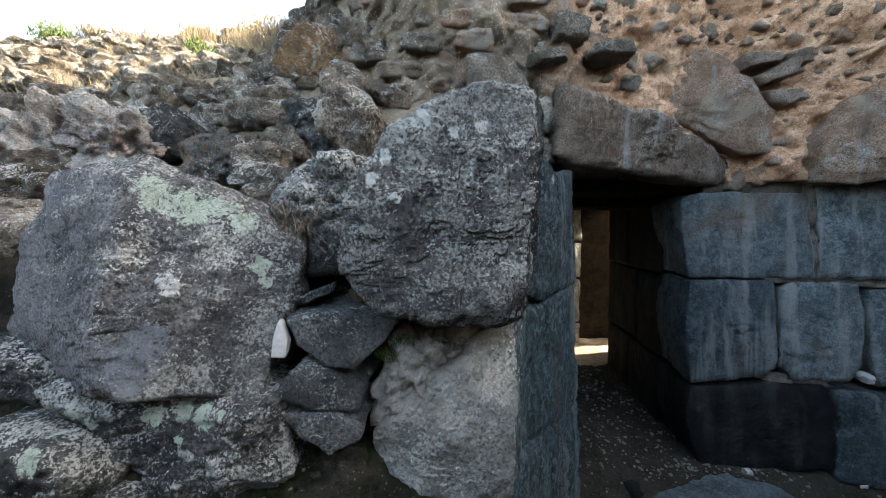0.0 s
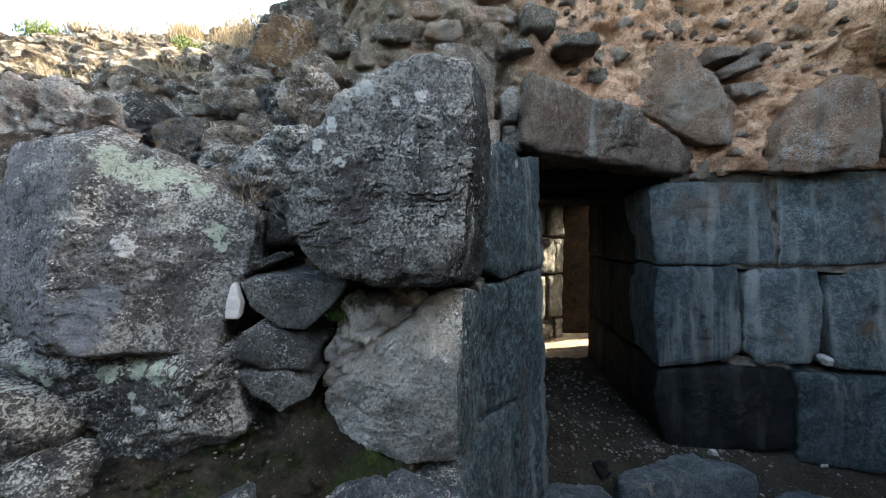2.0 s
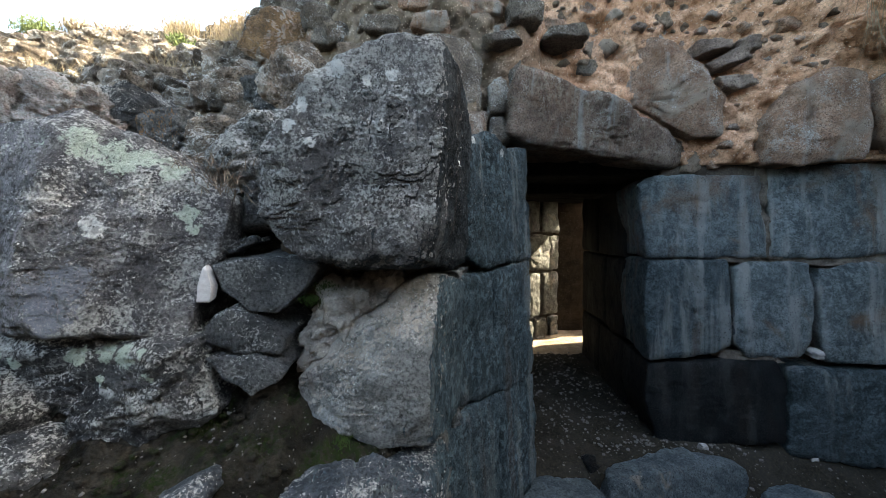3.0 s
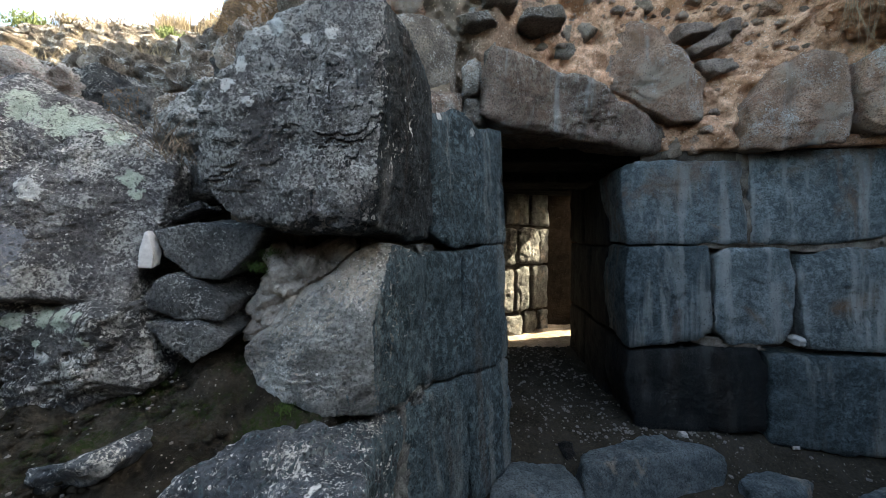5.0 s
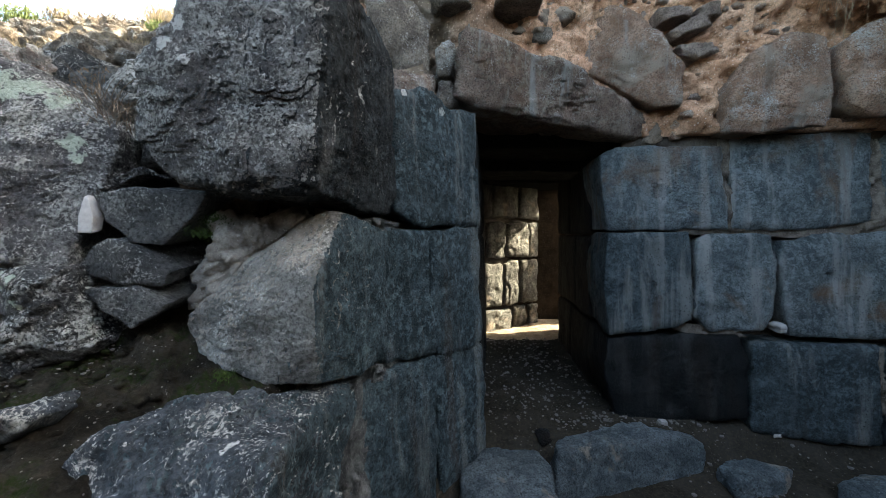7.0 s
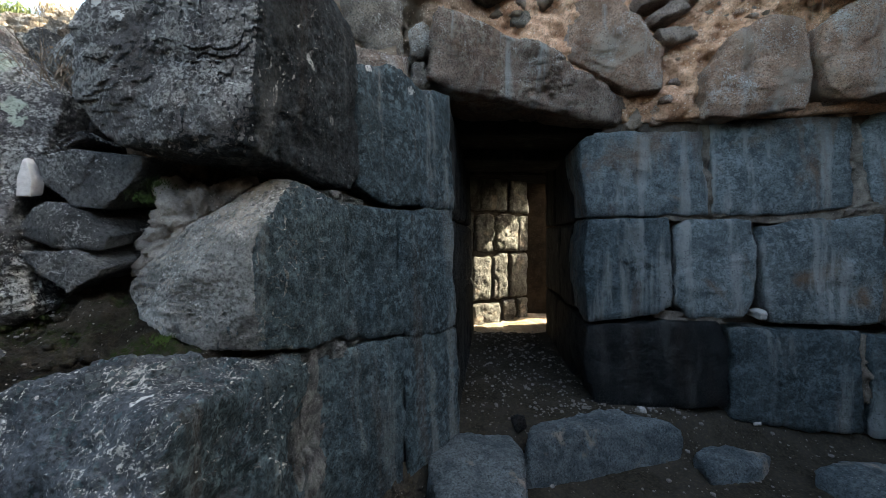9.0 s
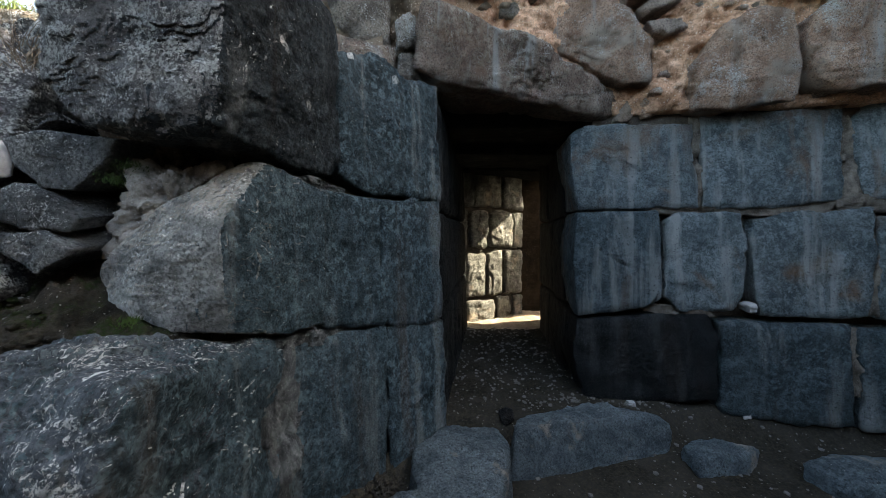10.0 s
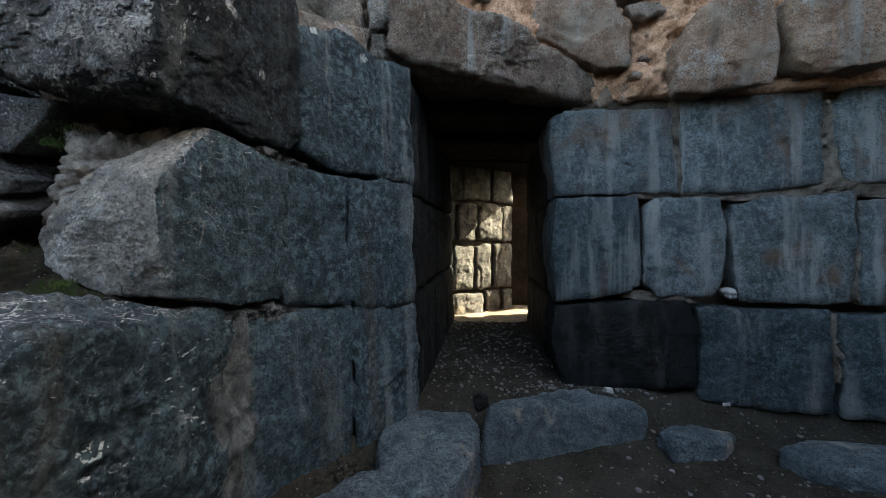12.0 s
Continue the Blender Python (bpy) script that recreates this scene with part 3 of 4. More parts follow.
for o in ([(2.296, 1.77), (2.345, 1.77), (2.33, 1.20), (2.29, 1.20)], [(3.07, 1.80), (3.17, 1.72), (3.20, 1.22), (3.05, 1.22)], [(3.205, 1.20), (3.25, 1.20), (3.23, 0.56), (3.17, 0.56)],
          [(1.99, 1.20), (2.62, 1.205), (2.62, 1.15), (2.10, 1.155)], [(2.60, 1.21), (3.7, 1.27), (3.7, 1.16), (3.2, 1.17), (2.60, 1.14)], [(2.02, 0.60), (2.36, 0.575), (2.36, 0.53), (2.0, 0.55)],
          [(3.05, 0.52), (3.11, 0.52), (3.10, 0.1), (3.04, 0.1)]):
    rock("joint_mud", prism([(x, z) for x, z in o], lambda x, z: Vector(on_right(x, z)) + Vector((0, 0.018, 0)), (0, 0.12, 0), 0.0), JOINT_MUD, wall_right, "pale mud pressed into the joint", sub=5, sharp=16, amp=0.016, cuts=0, freq=14)

# Unseen walls added to block low skylight from behind and from the right.
wall_back = box([(-7.0, -3.6, -0.3), (4.9, -3.0, 3.4)], "wall_back", MORTAR, "added unseen wall behind the court, blocking low skylight", "wall")
wall_side = box([(4.4, -2.99, -0.2), (4.9, 2.0, 3.8)], "wall_side", MORTAR, "added unseen wall blocking skylight from the right", "wall")

# Unseen tall bank, added to keep the sun off boulders and ledge.
bank_side = box([(4.91, 0.3, -0.2), (5.4, 2.6, 7.0)], "bank_side", MORTAR, "added unseen bank behind the side wall, blocking the sun", "bank")

# ---------------------------------------------------------------- lintel and upper stones
def bank_stone(outline, right, material=None, label="", back=0.3, sub=5, proud=0.035, sharp=14, amp=0.010, cuts=3, name="stone"):
    face = on_bank_right if right else on_bank_left
    pts = prism(outline, lambda a, b: Vector(face(a, b)) - Vector((0, proud, 0)), (0, back, 0), 0.02, 0.9)
    return rock(name, pts, material or BROWN, wall_upper, label, sub=sub, sharp=sharp, amp=amp, cuts=cuts)


on_lintel = lambda x, z: (x, 1.80 + 0.345 * (x - 0.571) - 0.14 * (z - 1.858), z)
lintel = rock("lintel", prism([(0.583, 1.89), (0.60, 2.06), (0.60, 2.20), (0.65, 2.235), (0.74, 2.20), (1.30, 2.125), (1.45, 2.085), (1.857, 1.955), (1.895, 1.85), (1.80, 1.773), (1.633, 1.785), (1.083, 1.817), (0.70, 1.85)],
              on_lintel, (0.03, 0.42, 0), 0.02, 0.97, 0.85), LINTEL, wall_upper, "long split basalt lintel over the doorway", sub=6, sharp=34, amp=0.014, cuts=0)
bank_stone([(1.28, 2.28), (1.54, 2.60), (1.68, 2.58), (2.08, 2.14), (2.05, 1.96), (1.87, 1.95), (1.66, 2.06)], True, None, "brown angular stone", proud=0.06, sub=6, sharp=30, cuts=1)
bank_stone([(2.23, 1.77), (2.23, 2.04), (2.37, 2.27), (2.57, 2.34), (2.70, 2.30), (2.76, 1.88), (2.71, 1.78), (2.51, 1.76)], True, None, "large rounded brown stone", proud=0.08, sub=6, sharp=18, cuts=1)
bank_stone([(2.75, 2.11), (2.80, 2.28), (2.96, 2.37), (3.21, 2.38), (3.30, 1.85), (2.91, 1.82), (2.81, 1.91)], True, None, "large rounded brown stone", proud=0.09, sub=6, sharp=18, cuts=1)
for o in ([(2.00, 2.35), (2.19, 2.36), (2.24, 2.29), (2.10, 2.24), (2.04, 2.27)], [(1.95, 2.45), (2.11, 2.53), (2.18, 2.44), (2.00, 2.40)],
          [(1.87, 2.59), (2.06, 2.57), (2.08, 2.51), (1.90, 2.50)], [(2.09, 2.56), (2.2, 2.58), (2.22, 2.50), (2.12, 2.49)]):
    bank_stone(o, True, DUSTSLATE, "flat dark stone in mud", 0.18, proud=0.0, cuts=3, sharp=30)
for o in ([(0.81, 2.51), (1.06, 2.56), (1.10, 2.48), (0.95, 2.46), (0.81, 2.46)], [(0.45, 2.41), (0.61, 2.45), (0.68, 2.41), (0.49, 2.37)],
          [(0.60, 2.25), (0.665, 2.31), (0.66, 2.12), (0.61, 2.10)], [(0.48, 2.14), (0.57, 2.22), (0.60, 2.09), (0.59, 2.00), (0.48, 1.98)],
          [(0.12, 2.36), (0.36, 2.41), (0.44, 2.29), (0.44, 1.98), (0.33, 1.95), (0.16, 2.1)], [(0.60, 2.06), (0.66, 2.10), (0.66, 1.88), (0.58, 1.88)],
          [(0.50, 1.98), (0.58, 1.98), (0.6, 1.86), (0.48, 1.84)], [(0.60, 2.52), (0.78, 2.53), (0.79, 2.62), (0.62, 2.66)]):
    bank_stone(o, False, GREYBROWN, "", 0.2, proud=0.05, cuts=4, sharp=24)
rock("stone", prism([(1.85, 1.76), (1.91, 1.89), (1.97, 1.85), (1.95, 1.76), (1.88, 1.73)], on_right, (0, 0.15, 0), 0.01), PALEMUD, wall_upper, "pale pinkish stone wedged under the lintel", sub=5)
rock("stone", prism([(1.98, 1.94), (2.13, 1.93), (2.20, 1.80), (1.99, 1.75)], on_right, (0, 0.2, 0), 0.01), BROWN, wall_upper, sub=5)
rock("stone", prism([(3.05, 1.86), (3.2, 1.9), (3.1, 1.78), (2.9, 1.8)], on_right, (0, 0.2, 0), 0.01), BROWN, wall_upper, sub=5)
bank_stone([(2.62, 2.52), (2.78, 2.66), (3.4, 2.9), (3.5, 2.45), (2.9, 2.42), (2.7, 2.44)], True, MUD, "overhanging clod of pale brown earth", 0.3, proud=0.20, sub=6, sharp=8, amp=0.04, cuts=6)

rock("stone", [(0.20, 1.48, 1.72), (0.42, 1.60, 1.72), (0.5, 1.8, 1.75), (0.15, 1.8, 1.75), (0.22, 1.56, 1.92), (0.40, 1.68, 1.95), (0.47, 1.86, 2.02), (0.15, 1.86, 2.05)],
     LINTEL, wall_upper, "grey-brown stone behind the pier", sub=6, sharp=20, amp=0.012)

# small stones set in the mud
rng = random.Random(11)
taken = [(0.9, 2.05, 0.62, 0.30), (1.4, 1.98, 0.55, 0.22), (1.72, 2.25, 0.36, 0.3), (2.5, 2.05, 0.3, 0.32), (3.05, 2.1, 0.32, 0.3), (2.08, 2.42, 0.16, 0.22), (3.1, 2.6, 0.45, 0.2)]
placed = 0
for _ in range(1400):
    x, z = rng.uniform(0.9, 3.7), rng.uniform(1.9, 2.95)
    s = 0.02 + 0.085 * rng.random() ** 1.6
    if any(abs(x - a) < w + s and abs(z - b) < h + s * 0.6 for a, b, w, h in taken) or placed > 130:
        continue
    taken.append((x, z, s * 0.9, s * 0.55))
    placed += 1
    n, turn, lean = rng.randint(4, 6), rng.uniform(0, 6), rng.uniform(-0.4, 0.4)
    ring = [(s * math.cos(turn + 6.283 * i / n) * rng.uniform(0.75, 1.2), 0.6 * s * math.sin(turn + 6.283 * i / n) * rng.uniform(0.7, 1.25)) for i in range(n)]
    o = [(x + a * math.cos(lean) - b * math.sin(lean), z + a * math.sin(lean) + b * math.cos(lean)) for a, b in ring]
    y = bank_face(np.array([x]), np.array([z]))[0][1]
    rock("stone", prism(o, at_depth(y - 0.005), (0, 0.12, 0), 0.012), rng.choice([BROWN, BROWN, PALEMUD, PALEMUD, DUSTSLATE]), wall_upper, sub=4, sharp=14, cuts=6, amp=0.006, freq=14)
# rough courses of flat rubble at the older end of the bank
z = 2.02
while z < 2.98:
    h = rng.uniform(0.06, 0.13)
    x = -0.55 + rng.uniform(0, 0.1)
    while x < 1.15:
        w = rng.uniform(0.07, 0.34)
        cx, cz = x + w / 2, z + h / 2 + rng.uniform(-0.012, 0.012)
        clash = any(abs(cx - a) < ww + w * 0.35 and abs(cz - b) < hh + h * 0.2 for a, b, ww, hh in taken[:2]) or (x < 0.45 and z < 2.4 and x > 0.1)
        if not clash and rng.random() < 0.62 - 0.3 * max(0, x - 0.4):
            o = [(cx - w * 0.47, cz - h * rng.uniform(0.2, 0.42)), (cx - w * rng.uniform(0.3, 0.47), cz + h * 0.42), (cx + w * rng.uniform(0.1, 0.4), cz + h * 0.45),
                 (cx + w * 0.46, cz + h * rng.uniform(0.0, 0.35)), (cx + w * rng.uniform(0.25, 0.46), cz - h * 0.44)]
            y = bank_face(np.array([cx]), np.array([cz]))[0][1]
            rock("stone", prism(o, at_depth(y - rng.uniform(-0.015, 0.03)), (0.02, 0.18, 0), 0.012), rng.choice([BROWN, BROWN, GREYBROWN, GREYBROWN, PALEMUD]), wall_upper, sub=4, sharp=16, cuts=4, amp=0.008, freq=10)
        x += w + 0.012
    z += h + 0.012

# ---------------------------------------------------------------- pier beside the doorway
wall_pier = structure("wall_pier", core_mesh("wall_pier", [(0.30, 1.52), (0.52, 1.80), (0.62, 1.92)], (-0.5, 0.6), 1.78),
                      "end pier of dressed basalt blocks beside the doorway", "wall")
PBACK = (-0.24, 0.26, 0)


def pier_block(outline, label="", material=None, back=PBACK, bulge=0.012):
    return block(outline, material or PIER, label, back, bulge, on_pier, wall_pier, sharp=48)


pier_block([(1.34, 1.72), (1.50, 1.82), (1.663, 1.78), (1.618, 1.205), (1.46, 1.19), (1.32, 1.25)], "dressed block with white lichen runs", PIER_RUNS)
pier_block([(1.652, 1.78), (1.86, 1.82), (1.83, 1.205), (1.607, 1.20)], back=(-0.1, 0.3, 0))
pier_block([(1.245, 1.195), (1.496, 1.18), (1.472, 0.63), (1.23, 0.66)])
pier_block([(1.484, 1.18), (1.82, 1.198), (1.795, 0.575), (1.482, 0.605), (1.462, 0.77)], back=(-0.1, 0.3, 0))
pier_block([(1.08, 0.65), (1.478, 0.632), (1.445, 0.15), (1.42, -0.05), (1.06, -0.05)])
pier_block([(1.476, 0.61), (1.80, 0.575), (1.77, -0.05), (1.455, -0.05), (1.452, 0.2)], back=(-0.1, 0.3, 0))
rock("mortar_fill", [(0.215, 1.0, 0.04), (0.232, 1.11, 0.03), (0.236, 1.11, 0.25), (0.215, 1.02, 0.68), (0.24, 1.10, 0.66), (0.08, 1.2, 0.1), (0.08, 1.2, 0.6)], CEMENT, wall_pier, "grey mortar smeared in the joint", sub=6, amp=0.022, freq=11)
rock("mortar_fill", [(0.215, 0.93, 0.70), (0.222, 1.0, 0.69), (0.226, 1.03, 0.40), (0.222, 0.985, 0.30), (0.226, 1.03, 0.02), (0.15, 0.95, 0.60), (0.15, 1.0, 0.1)], CEMENT, wall_pier, "grey mortar run down the boulder's edge", sub=6, amp=0.016, freq=12)
rock("mortar_fill", [(0.19, 1.0, 0.69), (0.36, 1.42, 0.67), (0.37, 1.42, 0.62), (0.19, 1.02, 0.64), (0.1, 1.1, 0.6), (0.15, 1.5, 0.7)], CEMENT, wall_pier, "", sub=6, amp=0.02, freq=9)
rock("mortar_fill", [(0.24, 1.12, 1.215), (0.33, 1.38, 1.21), (0.33, 1.38, 1.18), (0.25, 1.18, 1.18), (0.1, 1.2, 1.2), (0.15, 1.5, 1.2)], CEMENT, wall_pier, "", sub=6, amp=0.02, freq=9)

rock("crumbled_earth", [(0.26, 1.08, -0.16), (0.50, 1.10, -0.16), (0.66, 1.50, -0.12), (0.62, 1.70, -0.05), (0.27, 1.15, 0.05), (0.36, 1.27, 0.06), (0.46, 1.42, 0.05), (0.58, 1.60, 0.05), (0.40, 1.55, -0.1)], GROUND_SOIL, None,
     "heap of dark crumbled earth at the foot of the pier", "earth", sub=6, sharp=8, amp=0.02, cuts=2, freq=9)

# ---------------------------------------------------------------- boulders of the ruined wall end
ruin = "boulders of the ruined wall"
front = lambda pts, y: [(x, y, z) for x, z in pts]

b1 = [(-0.85, 0.90, 1.66), (-0.80, 0.83, 1.525), (-0.811, 0.80, 1.382), (-0.819, 0.782, 1.30), (-0.821, 0.767, 1.206), (-0.80, 0.765, 1.13)]
b1 += [(-0.81, 0.98, 1.705), (-0.71, 0.97, 1.645), (-0.62, 0.97, 1.592), (-0.50, 0.98, 1.55), (-0.42, 0.965, 1.497), (-0.392, 0.945, 1.426), (-0.405, 0.927, 1.345), (-0.445, 0.902, 1.267),
       (-0.470, 0.875, 1.153), (-0.480, 0.861, 1.080), (-0.633, 0.815, 1.095), (-0.76, 0.774, 1.11)]
b1 += [(-1.15, 1.0, 1.685), (-1.20, 0.96, 1.46), (-1.26, 0.96, 1.23), (-1.12, 0.94, 1.06), (-0.98, 1.04, 1.735)]
b1 += [(-1.2, 1.3, 1.62), (-0.7, 1.3, 1.62), (-0.45, 1.2, 1.45), (-1.25, 1.3, 1.1), (-0.5, 1.2, 1.1)]
rock("boulder", b1, LICHEN, None, "huge faceted dark basalt boulder with pale green lichen on top", "boulder", ruin, sub=8, sharp=30, amp=0.011, cuts=0, strata=0.5, flake=0.5, facets=(((-0.44, -0.88, 0.1), 0.925, FRESH),))
b2 = front([(-0.14, 1.765), (-0.08, 1.80), (0.06, 1.855), (0.177, 1.868), (-0.20, 1.645), (-0.246, 1.555), (-0.265, 1.50), (-0.278, 1.415), (-0.255, 1.35), (-0.19, 1.285), (-0.036, 1.265)], 0.84)
b2 += [(0.205, 0.813, 1.773), (0.226, 0.797, 1.513), (0.21, 0.797, 1.36), (0.06, 0.792, 1.30), (-0.095, 0.82, 1.305), (0.0, 0.80, 1.6), (0.07, 0.877, 1.255), (0.19, 0.86, 1.25), (0.235, 0.84, 1.83)]
b2 += [(0.28, 0.93, 1.80), (0.335, 1.34, 1.30), (0.325, 1.34, 1.80), (0.29, 1.30, 1.88), (0.1, 1.30, 1.88), (0.05, 0.95, 1.89), (0.2, 0.95, 1.90), (-0.2, 1.15, 1.72), (-0.27, 1.15, 1.4), (0.2, 1.33, 1.22), (0.32, 1.28, 1.235)]
# Right side and underside take the darker stone as painted shade.
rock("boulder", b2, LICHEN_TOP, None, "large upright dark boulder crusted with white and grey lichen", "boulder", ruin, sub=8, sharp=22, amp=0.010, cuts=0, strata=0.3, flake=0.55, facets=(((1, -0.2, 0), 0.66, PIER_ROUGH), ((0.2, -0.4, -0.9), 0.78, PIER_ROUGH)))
rock("boulder", prism([(-0.56, 1.585), (-0.488, 1.643), (-0.396, 1.746), (-0.324, 1.767), (-0.271, 1.746), (-0.24, 1.60), (-0.31, 1.45), (-0.456, 1.50)], at_depth(1.07), (0.05, 0.3, 0.02), 0.04),
     SPECKLED, None, "grey rounded boulder wedged behind two larger ones", "boulder", ruin, sub=6, sharp=8, amp=0.014)
b4 = [(-0.211, 0.91, 0.933), (-0.19, 0.895, 0.875), (-0.05, 0.85, 0.81), (0.07, 0.845, 0.775), (0.188, 0.87, 0.765), (0.191, 0.822, 1.05), (0.188, 0.83, 0.90), (0.205, 0.90, 1.14), (0.18, 0.99, 1.235), (0.215, 1.0, 1.23)]
b4 += [(0.024, 0.885, 1.11), (-0.018, 0.84, 0.93), (-0.12, 0.90, 1.01), (0.10, 0.98, 1.21), (0.31, 1.25, 1.17), (0.30, 1.23, 0.69), (0.25, 1.05, 0.70), (-0.14, 1.1, 1.08), (-0.19, 1.1, 0.85), (0.0, 1.25, 0.75), (0.05, 1.25, 1.2)]
# Right face: dressed stone's own dark tone plus side shade in the colour.
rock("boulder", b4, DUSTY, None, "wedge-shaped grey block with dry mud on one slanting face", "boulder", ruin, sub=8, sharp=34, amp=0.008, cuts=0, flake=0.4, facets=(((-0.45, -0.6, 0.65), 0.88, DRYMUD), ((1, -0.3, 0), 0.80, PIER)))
rock("dry_mud", [(-0.205, 0.935, 0.98), (-0.15, 0.975, 1.19), (-0.05, 0.99, 1.245), (0.15, 1.0, 1.243), (0.02, 0.90, 1.125), (-0.11, 0.905, 1.03), (-0.19, 0.93, 0.93), (-0.2, 1.15, 1.0), (0.1, 1.15, 1.24), (-0.15, 1.15, 1.22)],
     DRYMUD, None, "pale crumbling dry mud packed above the wedge-shaped block", "mud", "", sub=6, sharp=14, amp=0.022, cuts=2, freq=9)
b5 = [(0.205, 0.545, 0.765), (0.195, 0.70, 0.755), (0.19, 0.81, 0.725), (0.18, 0.985, 0.69), (0.215, 1.02, 0.645), (0.104, 0.801, 0.766), (0.042, 0.70, 0.785), (-0.06, 0.70, 0.790), (-0.12, 0.62, 0.775), (-0.22, 0.61, 0.70), (-0.32, 0.60, 0.56), (0.10, 0.52, 0.72)]
b5 += [(0.205, 0.44, 0.50), (0.21, 0.44, -0.1), (-0.2, 0.46, 0.40), (-0.25, 0.46, -0.1), (0.225, 1.04, -0.1), (0.22, 1.05, 0.4), (-0.2, 1.0, 0.1), (-0.1, 0.95, 0.70)]
rock("boulder", b5, SLAB, None, "massive dark foundation boulder with weathered pitted top", "boulder", ruin, sub=8, sharp=24, amp=0.014, cuts=0, strata=0.7, facets=(((1, -0.2, -0.1), 0.55, PIER),))
rock("boulder", prism([(-1.02, 1.09), (-0.978, 1.112), (-0.863, 1.075), (-0.685, 1.072), (-0.435, 1.071), (-0.415, 0.97), (-0.39, 0.86), (-0.549, 0.79), (-0.69, 0.736), (-0.753, 0.784), (-0.843, 0.911)],
     at_depth(0.84), (0, 0.4, 0.0), 0.03), LICHEN_LOW, None, "long dark boulder with pale green lichen under a larger one", "boulder", ruin, sub=7, sharp=24, amp=0.014, cuts=0)
rock("boulder", prism([(-1.16, 1.03), (-0.98, 1.03), (-0.91, 1.01), (-0.86, 0.93), (-0.82, 0.89), (-0.83, 0.84), (-0.96, 0.80), (-1.16, 0.82)],
     at_depth(0.78), (0, 0.35, 0), 0.05), LICHEN_LOW, None, "rounded grey boulder with green lichen", "boulder", ruin, sub=6, sharp=9)
rock("boulder", prism([(-1.10, 0.84), (-0.90, 0.855), (-0.75, 0.82), (-0.70, 0.70), (-1.0, 0.66), (-1.15, 0.7)], at_depth(0.74), (0, 0.3, 0), 0.03), ROUGH, None, "dark lower boulder half sunk in earth", "boulder", ruin, sub=6)
rock("boulder", prism([(-1.35, 1.22), (-1.06, 1.16), (-1.03, 1.10), (-1.06, 1.02), (-1.35, 1.00)], at_depth(0.88), (0, 0.3, 0), 0.02), ROUGH, None, "dark squarish stone beside the large boulder", "boulder", ruin, sub=6)
for o, y, lab in (([(-0.425, 1.268), (-0.30, 1.29), (-0.115, 1.268), (-0.16, 1.204), (-0.241, 1.132), (-0.319, 1.14), (-0.396, 1.197)], 0.89, "flat grey packing stone between the boulders"),
                  ([(-0.41, 1.131), (-0.371, 1.154), (-0.295, 1.13), (-0.211, 1.058), (-0.227, 1.027), (-0.313, 1.024), (-0.451, 1.068)], 0.87, "wedge-shaped grey packing stone"),
                  ([(-0.425, 1.02), (-0.288, 1.027), (-0.213, 0.98), (-0.221, 0.964), (-0.299, 0.917), (-0.382, 0.965)], 0.85, "pointed flat grey packing stone")):
    rock("packing_stone", prism(o, at_depth(y), (0.02, 0.22, 0.03), 0.004, 0.95, 0.8), SLATE, None, lab, "stone", "packing stones", sub=6, sharp=44, cuts=0, amp=0.005)
rock("packing_stone", prism([(-0.43, 1.31), (-0.32, 1.355), (-0.315, 1.33), (-0.39, 1.295)], at_depth(0.93), (0, 0.15, 0), 0.01), ROUGH, None, "thin dark sliver of stone in a gap", "stone", "packing stones", sub=5)
rock("packing_stone", prism([(-0.40, 1.50), (-0.27, 1.53), (-0.25, 1.40), (-0.40, 1.37)], at_depth(1.05), (0, 0.2, 0), 0.02), SLATE, None, "bluish stone in a gap behind the boulders", "stone", "packing stones", sub=5)
rock("packing_stone", prism([(-0.26, 1.33), (-0.05, 1.29), (-0.02, 1.1), (-0.14, 1.08), (-0.26, 1.2)], at_depth(1.02), (0, 0.2, 0), 0.02), DRYEARTH, None, "crumbly brown earth packed behind the stones", "earth", "", sub=6, amp=0.025)
rock("white_stone", prism([(-0.462, 1.166), (-0.450, 1.235), (-0.438, 1.272), (-0.428, 1.255), (-0.417, 1.21), (-0.424, 1.166)], at_depth(0.885), (0, 0.03, 0), 0.0), WHITE, None, "small white upright stone chip in a gap", "stone", sub=5, sharp=30, amp=0.002, freq=16, flake=0.2)
rock("rock", prism([(-0.50, 0.785), (-0.385, 0.807), (-0.328, 0.832), (-0.296, 0.805), (-0.332, 0.755), (-0.445, 0.70), (-0.52, 0.70)], at_depth(0.62), (0, 0.12, -0.03), 0.02), SLAB, None, "low weathered stone half buried in the ledge", "rock", sub=5, amp=0.02)

# ---------------------------------------------------------------- rocks on the slope behind
slope = "rocks on the slope"
rock("rock", prism([(-2.42, 2.07), (-2.06, 2.16), (-1.92, 2.12), (-1.80, 2.1), (-1.90, 1.80), (-2.10, 1.62), (-2.47, 1.36)], at_depth(1.8), (0, 0.5, 0), 0.05), PALE, None, "white-crusted pinkish pitted rock", "rock", slope, sub=6, sharp=9, amp=0.05, cuts=4, freq=7)
rock("rock", prism([(-1.92, 2.12), (-1.66, 2.15), (-1.54, 2.04), (-1.47, 1.92), (-1.67, 1.80), (-1.94, 1.76)], at_depth(1.78), (0, 0.4, 0), 0.05), PALE, None, "white-crusted dark rock on the slope", "rock", slope, sub=6, sharp=9, amp=0.05, cuts=4, freq=7)
